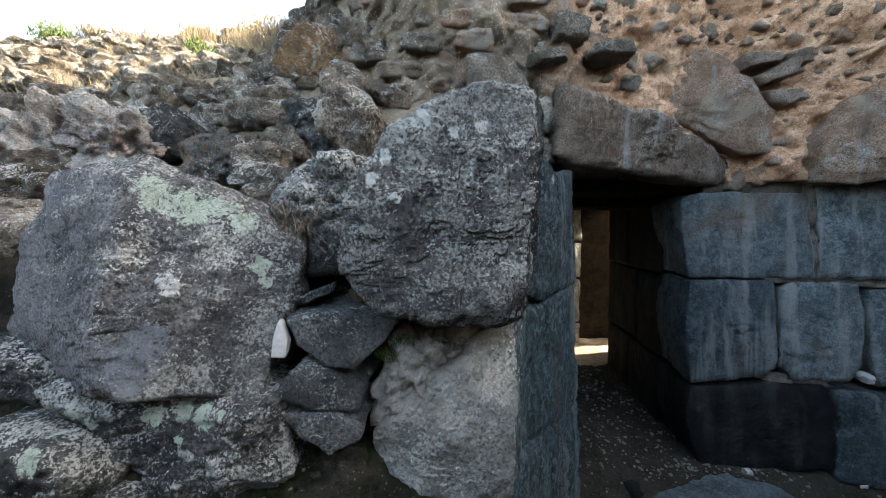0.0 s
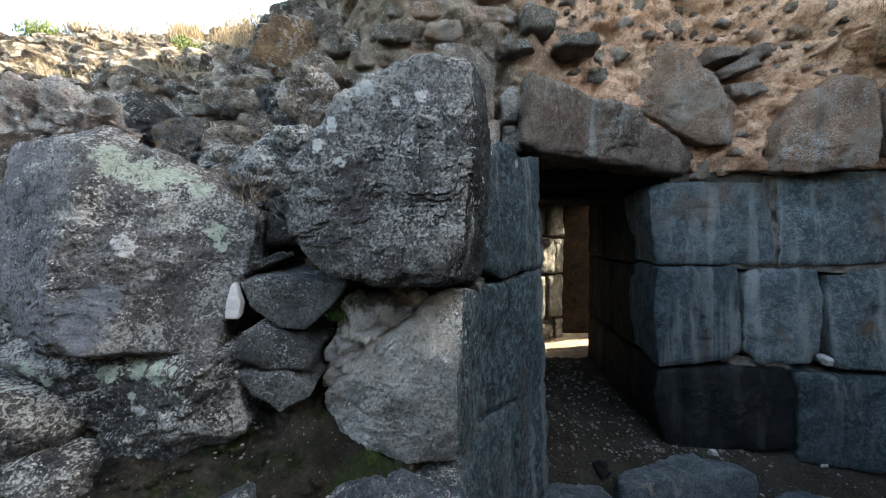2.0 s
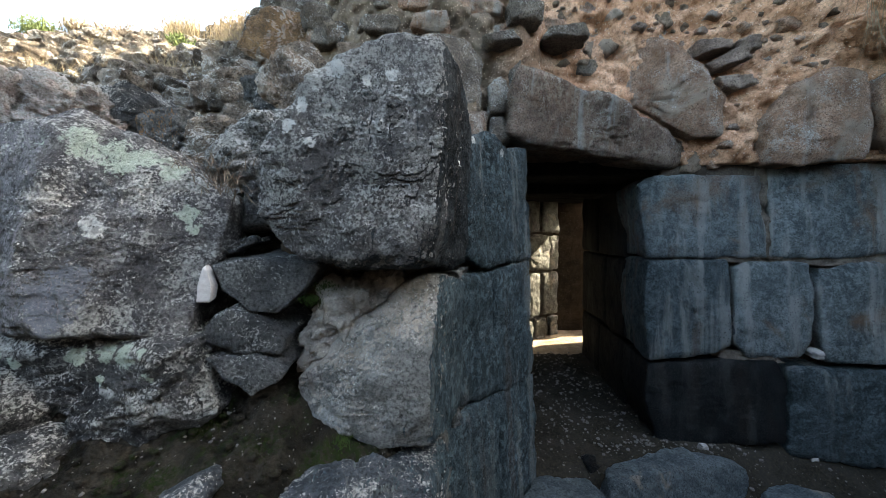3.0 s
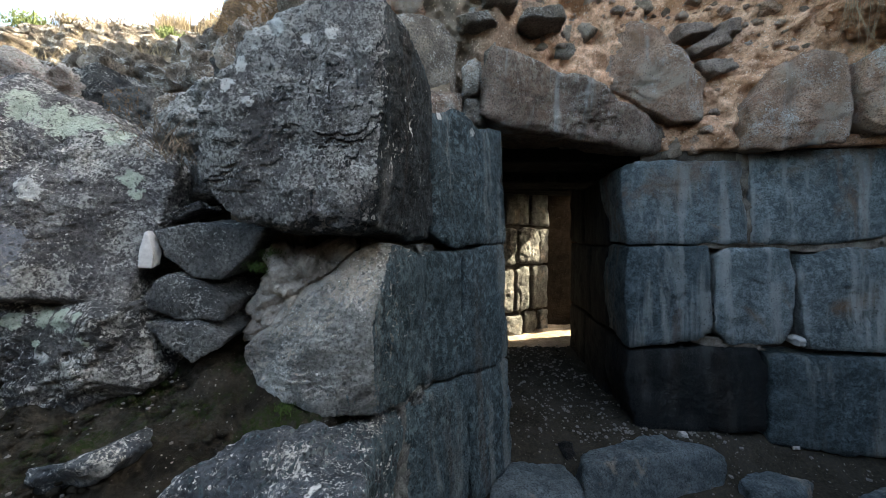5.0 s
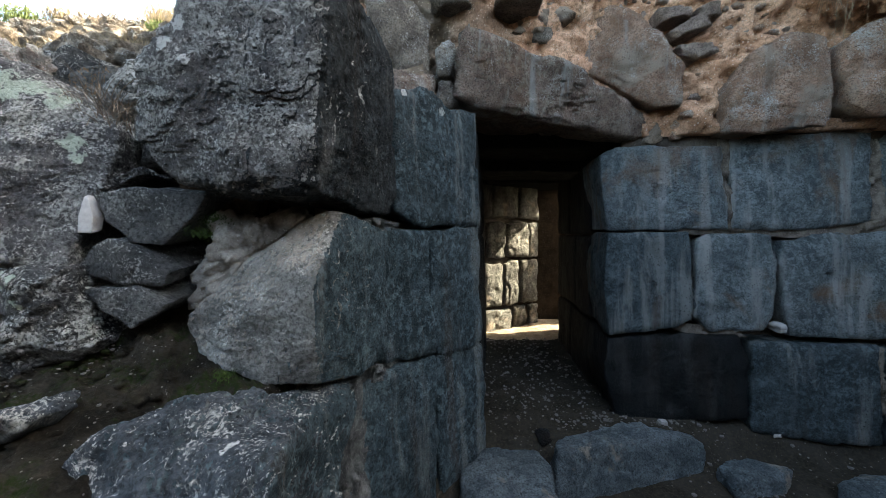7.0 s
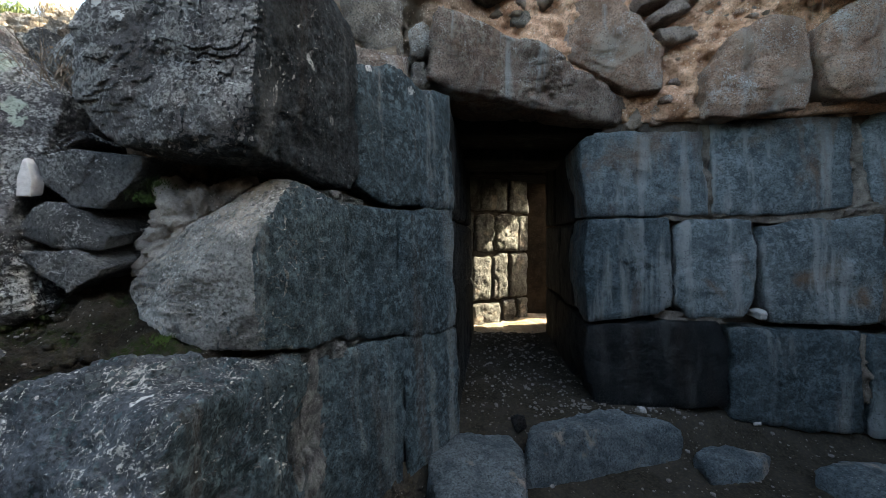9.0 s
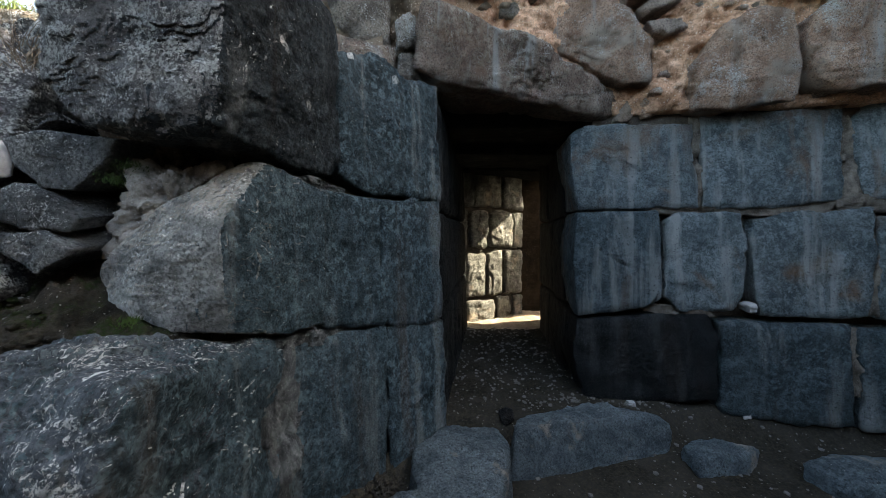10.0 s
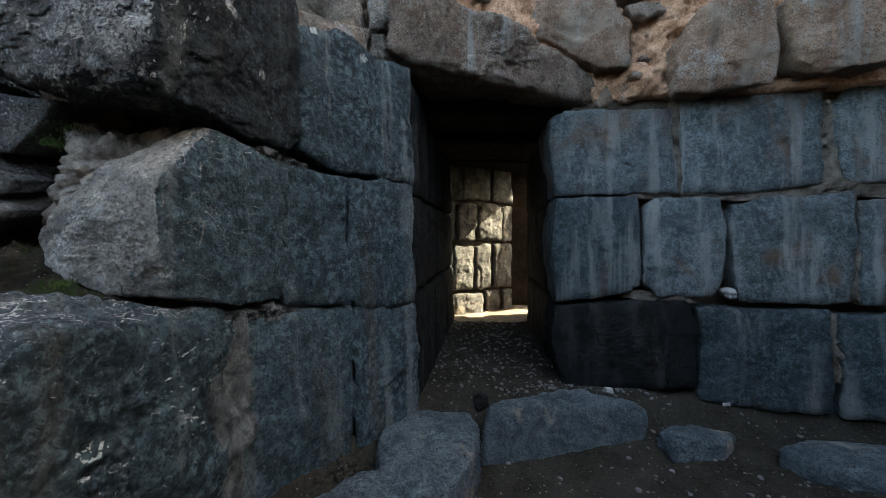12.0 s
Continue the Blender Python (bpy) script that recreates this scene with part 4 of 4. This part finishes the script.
for o, y, m, lab in (([(-1.22, 1.91), (-1.01, 1.96), (-0.97, 1.78), (-1.06, 1.68), (-1.20, 1.70)], 1.6, (SLATE, ((-0.75, -0.65, -0.1), 0.7, ORANGE)), "orange-stained broken rock on the slope"),
                     ([(-0.98, 1.88), (-0.87, 1.94), (-0.71, 1.88), (-0.70, 1.70), (-0.90, 1.66), (-0.97, 1.7)], 1.58, RUBBLE, "brown rounded rock on the slope"),
                     ([(-0.45, 1.95), (-0.36, 2.05), (-0.27, 1.99), (-0.22, 1.92), (-0.27, 1.75), (-0.38, 1.75), (-0.46, 1.85)], 1.25, RUBBLE, "angular grey rock with a split face"),
                     ([(-1.64, 2.14), (-1.50, 2.19), (-1.42, 2.08), (-1.42, 1.90), (-1.60, 1.88)], 1.88, ROUGH, "dark rounded rock on the slope"),
                     ([(-1.04, 2.50), (-0.92, 2.75), (-0.73, 2.74), (-0.40, 2.72), (-0.38, 2.50), (-0.59, 2.40), (-0.85, 2.36)], 2.15, (BROWN, ((-0.4, -0.9, 0.1), 0.72, ORANGE)), "large ochre-stained block on the slope"),
                     ([(-0.62, 2.30), (-0.45, 2.34), (-0.35, 2.22), (-0.45, 2.1), (-0.62, 2.12)], 1.75, RUBBLE, "grey rock on the slope"),
                     ([(-0.80, 2.12), (-0.62, 2.15), (-0.55, 2.02), (-0.64, 1.94), (-0.80, 1.95)], 1.7, SLATE, "dark bluish angular rock"),
                     ([(-0.55, 1.9), (-0.40, 1.92), (-0.36, 1.78), (-0.5, 1.72)], 1.4, SLATE, "dark rock in a hollow"),
                     ([(-0.38, 2.60), (-0.35, 2.98), (0.0, 2.98), (0.05, 2.72), (-0.10, 2.60)], 2.12, ROUGH, "dark squared block in the bank"),
                     ([(0.03, 2.95), (0.28, 2.92), (0.27, 2.82), (0.14, 2.71), (0.05, 2.73)], 2.08, ROUGH, "dark broken block in the bank"),
                     ([(-0.20, 2.50), (0.10, 2.55), (0.42, 2.52), (0.40, 2.36), (0.0, 2.30), (-0.2, 2.35)], 1.95, BROWN, "wide brown block in the bank"),
                     ([(-0.6, 2.66), (-0.42, 2.66), (-0.40, 2.48), (-0.62, 2.5)], 2.1, BROWN, "brown block in the bank")):
    m, cover = (m[0], m[1:]) if isinstance(m, tuple) else (m, ())
    rock("rock", prism(o, at_depth(y), (0, 0.35, 0), 0.03), m, None, lab, "rock", slope, sub=6, sharp=13, amp=0.014, cuts=5, facets=cover)


def joined(name, pieces, material, label, category, smooth=True):
    """Many small pieces as one uncountable object."""
    co, faces, n = [], [], 0
    for c, f in pieces:
        co.append(c)
        faces += [tuple(i + n for i in q) for q in f]
        n += len(c)
    return tagged(new(name, mesh_of(name, np.concatenate(co), faces, material, smooth)), label, category, kind="stuff")


def loose_stone(rng, x, y, z, s, sub=3):
    turn, tilt = rng.uniform(0, 6.28), rng.uniform(-0.3, 0.3)
    pts = [(x + s * rng.uniform(0.7, 1.3) * a, y + s * rng.uniform(0.7, 1.2) * b, z + 0.7 * s * rng.uniform(0.6, 1.2) * c)
           for a in (-1, 1) for b in (-1, 1) for c in (-1, 1)]
    co, f, c = rock_shape(pts, sub, 14, s * 0.09, rng.randint(0, 9999), 7, 2.0 / s)
    spin = np.array(Matrix.Rotation(turn, 3, 'Z') @ Matrix.Rotation(tilt, 3, 'X'))
    return (co - c) @ spin.T + c, f


pieces = []
for _ in range(2400):
    y = 1.25 + 6.2 * rng.random() ** 1.5
    x = -0.25 - rng.random() * (1.8 + 1.55 * y)
    s = (0.03 + 0.09 * rng.random() ** 2.2) * (1.0 + 0.08 * y)
    if x > -0.35 and y > 2.3 or (-1.5 < x and y < 1.9 and rng.random() < 0.6):
        continue
    z = hill_height(np.array([x]), np.array([y]))[0]
    pieces.append(loose_stone(rng, x, y, z + s * 0.15, s, 3 if y < 4 else 2))
joined("hill_rubble", pieces, RUBBLE, "loose grey and brown basalt rubble on the slope", "rubble", False)

# ---------------------------------------------------------------- passage and room behind
wall_passage_left = structure("wall_passage_left", core_mesh("wall_passage_left", [(0.56, 2.0), (0.84, 3.7)], (-0.4, 0.06), 1.76), "dark inner wall of the passage", "wall")
wall_passage_right = structure("wall_passage_right", core_mesh("wall_passage_right", [(1.80, 2.5), (1.96, 3.62)], (0.5, -0.06), 1.76), "dark inner wall of the passage", "wall")
side_left = lambda y, z: (0.71 + 0.145 * (y - 1.84) - 0.03 * (z - 0.8), y, z)
side_right = lambda y, z: (1.585 + 0.125 * (y - 2.1) - 0.02 * (z - 0.8), y, z)
# Blocks use the near-black stone, so the passage's shade sits in their colour.
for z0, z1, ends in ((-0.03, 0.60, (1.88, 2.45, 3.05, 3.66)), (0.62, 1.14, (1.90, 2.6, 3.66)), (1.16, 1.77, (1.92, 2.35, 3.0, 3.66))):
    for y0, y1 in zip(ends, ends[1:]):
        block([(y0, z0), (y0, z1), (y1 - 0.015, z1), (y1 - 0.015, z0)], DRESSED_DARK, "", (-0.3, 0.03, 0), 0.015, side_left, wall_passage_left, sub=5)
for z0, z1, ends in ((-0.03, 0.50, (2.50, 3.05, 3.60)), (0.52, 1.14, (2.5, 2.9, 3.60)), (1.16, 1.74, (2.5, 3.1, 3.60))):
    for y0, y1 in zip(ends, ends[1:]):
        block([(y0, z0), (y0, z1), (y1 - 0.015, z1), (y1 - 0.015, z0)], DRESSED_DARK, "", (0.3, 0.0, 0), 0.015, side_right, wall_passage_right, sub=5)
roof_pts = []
# Slabs past y 4.5 are unseen additions that cut skylight in the room.
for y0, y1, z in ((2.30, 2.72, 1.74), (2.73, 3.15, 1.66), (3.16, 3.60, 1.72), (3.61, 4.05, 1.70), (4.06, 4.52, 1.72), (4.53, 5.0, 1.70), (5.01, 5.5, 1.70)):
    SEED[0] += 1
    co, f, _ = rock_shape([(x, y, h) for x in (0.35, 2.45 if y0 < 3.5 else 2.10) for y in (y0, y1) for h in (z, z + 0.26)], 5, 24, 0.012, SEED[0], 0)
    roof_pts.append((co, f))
# Unseen upper slab, added to stop sunlight leaking between the others.
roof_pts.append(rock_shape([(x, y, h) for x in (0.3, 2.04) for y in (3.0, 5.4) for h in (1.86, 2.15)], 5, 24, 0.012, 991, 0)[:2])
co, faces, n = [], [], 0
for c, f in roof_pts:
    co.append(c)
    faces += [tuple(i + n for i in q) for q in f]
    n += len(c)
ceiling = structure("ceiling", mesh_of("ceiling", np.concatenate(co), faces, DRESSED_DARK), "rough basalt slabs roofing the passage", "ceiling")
wall_room_left = structure("wall_room_left", core_mesh("wall_room_left", [(0.76, 3.66), (1.68, 4.29)], (-0.2, 0.3), 1.75), "sunlit wall of pitted basalt blocks", "wall")
room_face = lambda u, z: (1.74 - 0.91 * u, 4.27 - 0.62 * u, z)
for z0, z1, ends in ((-0.08, 0.275, ((0.0, 0.13), (0.19, 0.38), (0.41, 0.80), (0.82, 1.05))), (0.30, 0.835, ((0.0, 0.27), (0.315, 0.525), (0.565, 0.83), (0.85, 1.05))),
                     (0.865, 1.31, ((0.0, 0.15), (0.165, 0.50), (0.53, 0.78), (0.80, 1.05))), (1.335, 1.74, ((0.0, 0.30), (0.33, 0.7), (0.72, 1.05)))):
    for u0, u1 in ends:
        w = 0.012 * math.sin(37 * u0 + 11 * z0)
        block([(u0, z0 + w), (u0 + w, z1 - 0.01), ((u0 + u1) / 2, z1 + w), (u1, z1 - 0.012), (u1 + w, z0 + 0.01)], SUNNY, "", (-0.1, 0.24, 0), 0.02, room_face, wall_room_left, sub=5, sharp=16, amp=0.014)
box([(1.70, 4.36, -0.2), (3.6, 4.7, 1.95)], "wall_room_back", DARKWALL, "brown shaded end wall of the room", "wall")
# Unseen wall added so its shadow ends where the sunlit strip starts.
box([(2.40, 3.4, -0.2), (2.75, 3.95, 1.75)], "wall_room_right", MORTAR, "added unseen side wall bounding the sunlit strip", "wall")

# Pale sheet laid over the ground to brighten the sunlit strip.
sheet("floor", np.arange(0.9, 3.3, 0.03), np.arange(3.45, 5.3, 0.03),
      lambda x, y: np.stack([x, y, ground_height(x, y) + 0.02 * ramp(y, 3.45, 3.6) - 0.010 + 0.008 * fbm(np.stack([x, y, x * 0], 1) * 9, 3, 4)], 1), MUD_FLOOR, "earth floor of the roofless room, sunlit brightness in its colour", "floor")
# Unseen low wall, added to keep horizon light out of the room.
box([(3.2, 3.96, -0.2), (3.5, 4.35, 0.9)], "wall_room_far", DARKWALL, "added unseen low wall cutting skylight into the room", "wall")

# ---------------------------------------------------------------- stones in the ground before the doorway
step_group = "paving stones before the doorway"
for top, z, low, lab in (([(0.60, 1.50), (0.74, 1.71), (1.00, 1.69), (1.05, 1.57), (1.02, 1.37), (0.91, 1.14), (0.76, 1.11), (0.64, 1.24)], 0.06, -0.2, "worn grey-brown stone with a broken side"),
                         ([(1.99, 1.73), (2.20, 1.80), (2.38, 1.70), (2.25, 1.62), (1.98, 1.60)], -0.055, -0.2, "low flat basalt slab partly buried"),
                         ([(2.50, 1.60), (2.72, 1.67), (3.2, 1.58), (3.2, 1.35), (2.78, 1.36), (2.54, 1.48)], -0.06, -0.2, "flat pale-edged basalt slab in the earth"),
                         ([(0.42, 1.12), (0.50, 1.26), (0.69, 1.30), (0.78, 1.22), (0.72, 1.04), (0.45, 0.95)], 0.04, -0.2, "bluish flat stone at the foot of the pier")):
    mid = (sum(x for x, y in top) / len(top), sum(y for x, y in top) / len(top))
    pts = [(x, y, z - 0.025) for x, y in top] + [(mid[0] + (x - mid[0]) * 0.7, mid[1] + (y - mid[1]) * 0.7, z) for x, y in top]
    pts += [(mid[0] + (x - mid[0]) * 1.03, mid[1] + (y - mid[1]) * 1.03 - 0.02, low) for x, y in top]
    rock("paving_stone", pts, PAVE, None, lab, "stone", step_group, sub=6, sharp=18, amp=0.010, cuts=1)
rock("paving_stone", [(1.06, 1.54, -0.2), (1.98, 1.76, -0.2), (1.05, 1.57, 0.03), (1.10, 1.60, 0.075), (1.30, 1.65, 0.085), (1.60, 1.73, 0.07), (1.90, 1.79, 0.035), (1.98, 1.80, 0.0),
     (1.12, 1.74, 0.06), (1.56, 1.88, 0.07), (1.95, 1.92, 0.0), (1.1, 1.8, -0.2), (1.95, 1.95, -0.2)], PAVE, None, "long worn basalt threshold slab", "stone", step_group, sub=6, sharp=20, amp=0.010, cuts=1)
rock("cobble", prism([(1.04, 0.03), (1.08, 0.062), (1.14, 0.058), (1.155, 0.01), (1.05, -0.02)], at_depth(1.78), (0, 0.1, 0), 0.01), DRESSED_DARK, None, "round dark cobble at the threshold", "stone", sub=5, sharp=8)
rock("cobble", prism([(1.16, -0.05), (1.22, -0.02), (1.3, -0.04), (1.32, -0.15), (1.14, -0.15)], at_depth(1.02), (0, 0.1, 0), 0.01), PAVE, None, "small blue-grey stone on the earth", "stone", sub=5, sharp=10)

pieces = []
for _ in range(900):
    x, y = rng.uniform(0.35, 3.4), 1.0 + 2.6 * rng.random()
    if y > 2.0:
        x = rng.uniform(0.8, 1.65)
    s = rng.choice([0.003, 0.004, 0.005, 0.005, 0.007, 0.010])
    pieces.append(loose_stone(rng, x, y, ground_height(np.array([x]), np.array([y]))[0] + s * 0.3, s, 2))
for _ in range(130):
    x = rng.uniform(1.2, 2.1)
    y = 1.93 + 0.1 * rng.random() + 0.02 * rng.gauss(0, 1)
    s = rng.choice([0.003, 0.004, 0.006, 0.008])
    pieces.append(loose_stone(rng, x, y, ground_height(np.array([x]), np.array([y]))[0] + s * 0.3, s, 2))
joined("gravel", pieces, GRAVEL, "small pale stone chips on the earth", "gravel", False)
pieces, clods = [], []
for _ in range(420):
    x, y = rng.uniform(-1.2, 0.05), rng.uniform(0.3, 0.95)
    s = rng.choice([0.0015, 0.002, 0.002, 0.003, 0.004])
    pieces.append(loose_stone(rng, x, y, hill_height(np.array([x]), np.array([y]))[0] + 0.05, s, 2))
for _ in range(420):
    x, y = rng.uniform(-0.9, 0.1), rng.uniform(0.35, 1.0)
    s = rng.uniform(0.004, 0.012)
    clods.append(loose_stone(rng, x, y, hill_height(np.array([x]), np.array([y]))[0] + 0.048 + s * 0.2, s, 2))
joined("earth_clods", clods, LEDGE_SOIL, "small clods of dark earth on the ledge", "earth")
joined("ledge_grit", pieces, GRAVEL, "small stone chips on the earth ledge", "gravel", False)
for x, y, s in ((0.50, 1.40, 0.022), (0.53, 1.34, 0.018), (0.47, 1.31, 0.016), (0.56, 1.46, 0.02), (0.36, 1.02, 0.02), (0.62, 1.52, 0.014), (1.06, 1.28, 0.022), (1.85, 1.96, 0.02), (2.5, 1.92, 0.018)):
    z = ground_height(np.array([x]), np.array([y]))[0]
    co, f = loose_stone(rng, x, y, z + s * 0.4, s, 4)
    tagged(part("stone_chip", mesh_of("stone_chip", co, f, CHIP)), "whitish stone chip lying on the earth", "stone", "white stone chips")


# ---------------------------------------------------------------- plants
def blade(rng, x, y, z, height, lean, width=0.004, bend=0.6, turn=None):
    """One bent, tapering blade or stem with a three-sided section."""
    a = rng.uniform(0, 6.283) if turn is None else turn
    dx, dy = math.cos(a) * lean, math.sin(a) * lean
    co, faces, steps = [], [], 4
    for i in range(steps + 1):
        t = i / steps
        px, py, pz = x + dx * height * t ** (1 + bend), y + dy * height * t ** (1 + bend), z + height * t * (1 - 0.25 * lean * t)
        w = width * (1 - 0.85 * t)
        co += [(px + w * math.cos(k * 2.094), py + w * math.sin(k * 2.094), pz) for k in range(3)]
    for i in range(steps):
        for k in range(3):
            faces.append((i * 3 + k, i * 3 + (k + 1) % 3, i * 3 + 3 + (k + 1) % 3, i * 3 + 3 + k))
    return np.array(co), faces


def hill_z(x, y):
    return hill_height(np.array([x]), np.array([y]))[0]


pieces = []
for _ in range(420):
    y = rng.uniform(2.6, 6.2)
    x = -0.5 - rng.random() * (1.6 * y - 0.5)
    for _ in range(rng.randint(8, 16)):
        gx, gy = x + rng.gauss(0, 0.08), y + rng.gauss(0, 0.08)
        pieces.append(blade(rng, gx, gy, hill_z(gx, gy) - 0.02, rng.uniform(0.06, 0.2), rng.uniform(0.2, 1.1), 0.005))
for x, y, h in ((-3.55, 5.0, 0.55), (-3.4, 5.1, 0.5), (-2.45, 4.6, 0.5), (-2.2, 4.4, 0.45), (-1.9, 4.4, 0.5), (-3.0, 5.2, 0.4)):
    for _ in range(130):
        gx, gy = x + rng.gauss(0, 0.09), y + rng.gauss(0, 0.09)
        pieces.append(blade(rng, gx, gy, hill_z(gx, gy) - 0.03, h * rng.uniform(0.5, 1.0), rng.uniform(0.05, 0.6), 0.006))
joined("dry_grass", pieces, STRAW, "straw-coloured dry grass tufts along the crest", "grass")


def bush(x, y, radius, leaves, material, label, stems=14):
    z = hill_z(x, y)
    base = tagged(new("bush"), label, "bush", "bushes on the crest")
    base.location = (x, y, z)
    sticks, leafy = [], []
    for _ in range(stems):
        sticks.append(blade(rng, 0, 0, -0.05, radius * rng.uniform(0.8, 1.5), rng.uniform(0.2, 1.0), 0.008))
    for _ in range(leaves):
        d = Vector((rng.gauss(0, 1), rng.gauss(0, 1), abs(rng.gauss(0, 1)))).normalized() * radius * rng.uniform(0.35, 1.1)
        leafy.append(blade(rng, d.x, d.y, d.z * 0.9, rng.uniform(0.03, 0.08), rng.uniform(0.3, 1.3), 0.012))
    for nm, pcs, m in (("stems", sticks, TWIG), ("foliage", leafy, material)):
        co, fs, n = [], [], 0
        for c, f in pcs:
            co.append(c)
            fs += [tuple(i + n for i in q) for q in f]
            n += len(c)
        ob = part(nm, mesh_of(nm, np.concatenate(co), fs, m), base)


bush(-5.6, 5.15, 0.28, 700, GREEN, "low green bush on the crest")
bush(-5.2, 5.3, 0.22, 350, STRAW, "dry yellowish bush on the crest")
bush(-3.3, 4.75, 0.16, 260, GREEN, "small green weed among rubble")
bush(-4.3, 5.2, 0.25, 300, TWIG, "bare brown bush on the crest")
bush(-2.6, 5.0, 0.35, 500, TWIG, "bare brown bush on the crest")
bush(-1.9, 4.2, 0.35, 500, TWIG, "bare brown bush on the crest")
bush(-3.7, 5.3, 0.28, 400, TWIG, "bare brown bush on the crest")
bush(-4.8, 5.4, 0.24, 320, TWIG, "bare brown bush on the crest")
bush(-2.2, 4.7, 0.4, 600, STRAW, "dry yellowish bush on the crest")
bush(-1.35, 3.6, 0.3, 420, STRAW, "dry yellowish bush on the crest")
bush(-2.9, 4.3, 0.18, 260, GREEN, "dusty green weed among rubble")

pieces = []
for _ in range(120):
    x, y = rng.gauss(-0.46, 0.06), rng.gauss(0.97, 0.02)
    pieces.append(blade(rng, x, y, 1.50 + rng.uniform(-0.06, 0.06), rng.uniform(0.04, 0.12), rng.uniform(0.5, 2.0), 0.0013))
joined("dry_twigs", pieces, TWIG, "tangle of thin dry twigs between boulders", "twigs")
pieces = []
for _ in range(40):
    x, z = rng.gauss(2.62, 0.07), rng.uniform(2.5, 2.75)
    co, f = blade(rng, 0, 0, 0, rng.uniform(0.15, 0.5), rng.uniform(0.0, 0.35), 0.0018)
    co[:, 2] *= -1
    y = 2.03 - 0.2 * (x - 1.8) - 0.05
    pieces.append((co + np.array([x, y, z]), f))
joined("dry_roots", pieces, STRAW, "thin dry roots hanging down the bank", "roots")
pieces = []
for x, y, z, r in ((-0.15, 0.92, 1.165, 0.03), (-0.12, 0.93, 1.20, 0.025), (-0.2, 0.84, 0.805, 0.02), (-0.05, 0.83, 0.80, 0.02)):
    for _ in range(160):
        d = Vector((rng.gauss(0, 1), rng.gauss(0, 1), rng.gauss(0, 0.5))) * r * 0.6
        pieces.append(blade(rng, x + d.x, y + d.y, z + d.z, rng.uniform(0.004, 0.012), rng.uniform(0.2, 1.0), 0.0016))
joined("moss_patches", pieces, MOSS, "bright green moss in the gaps", "moss")
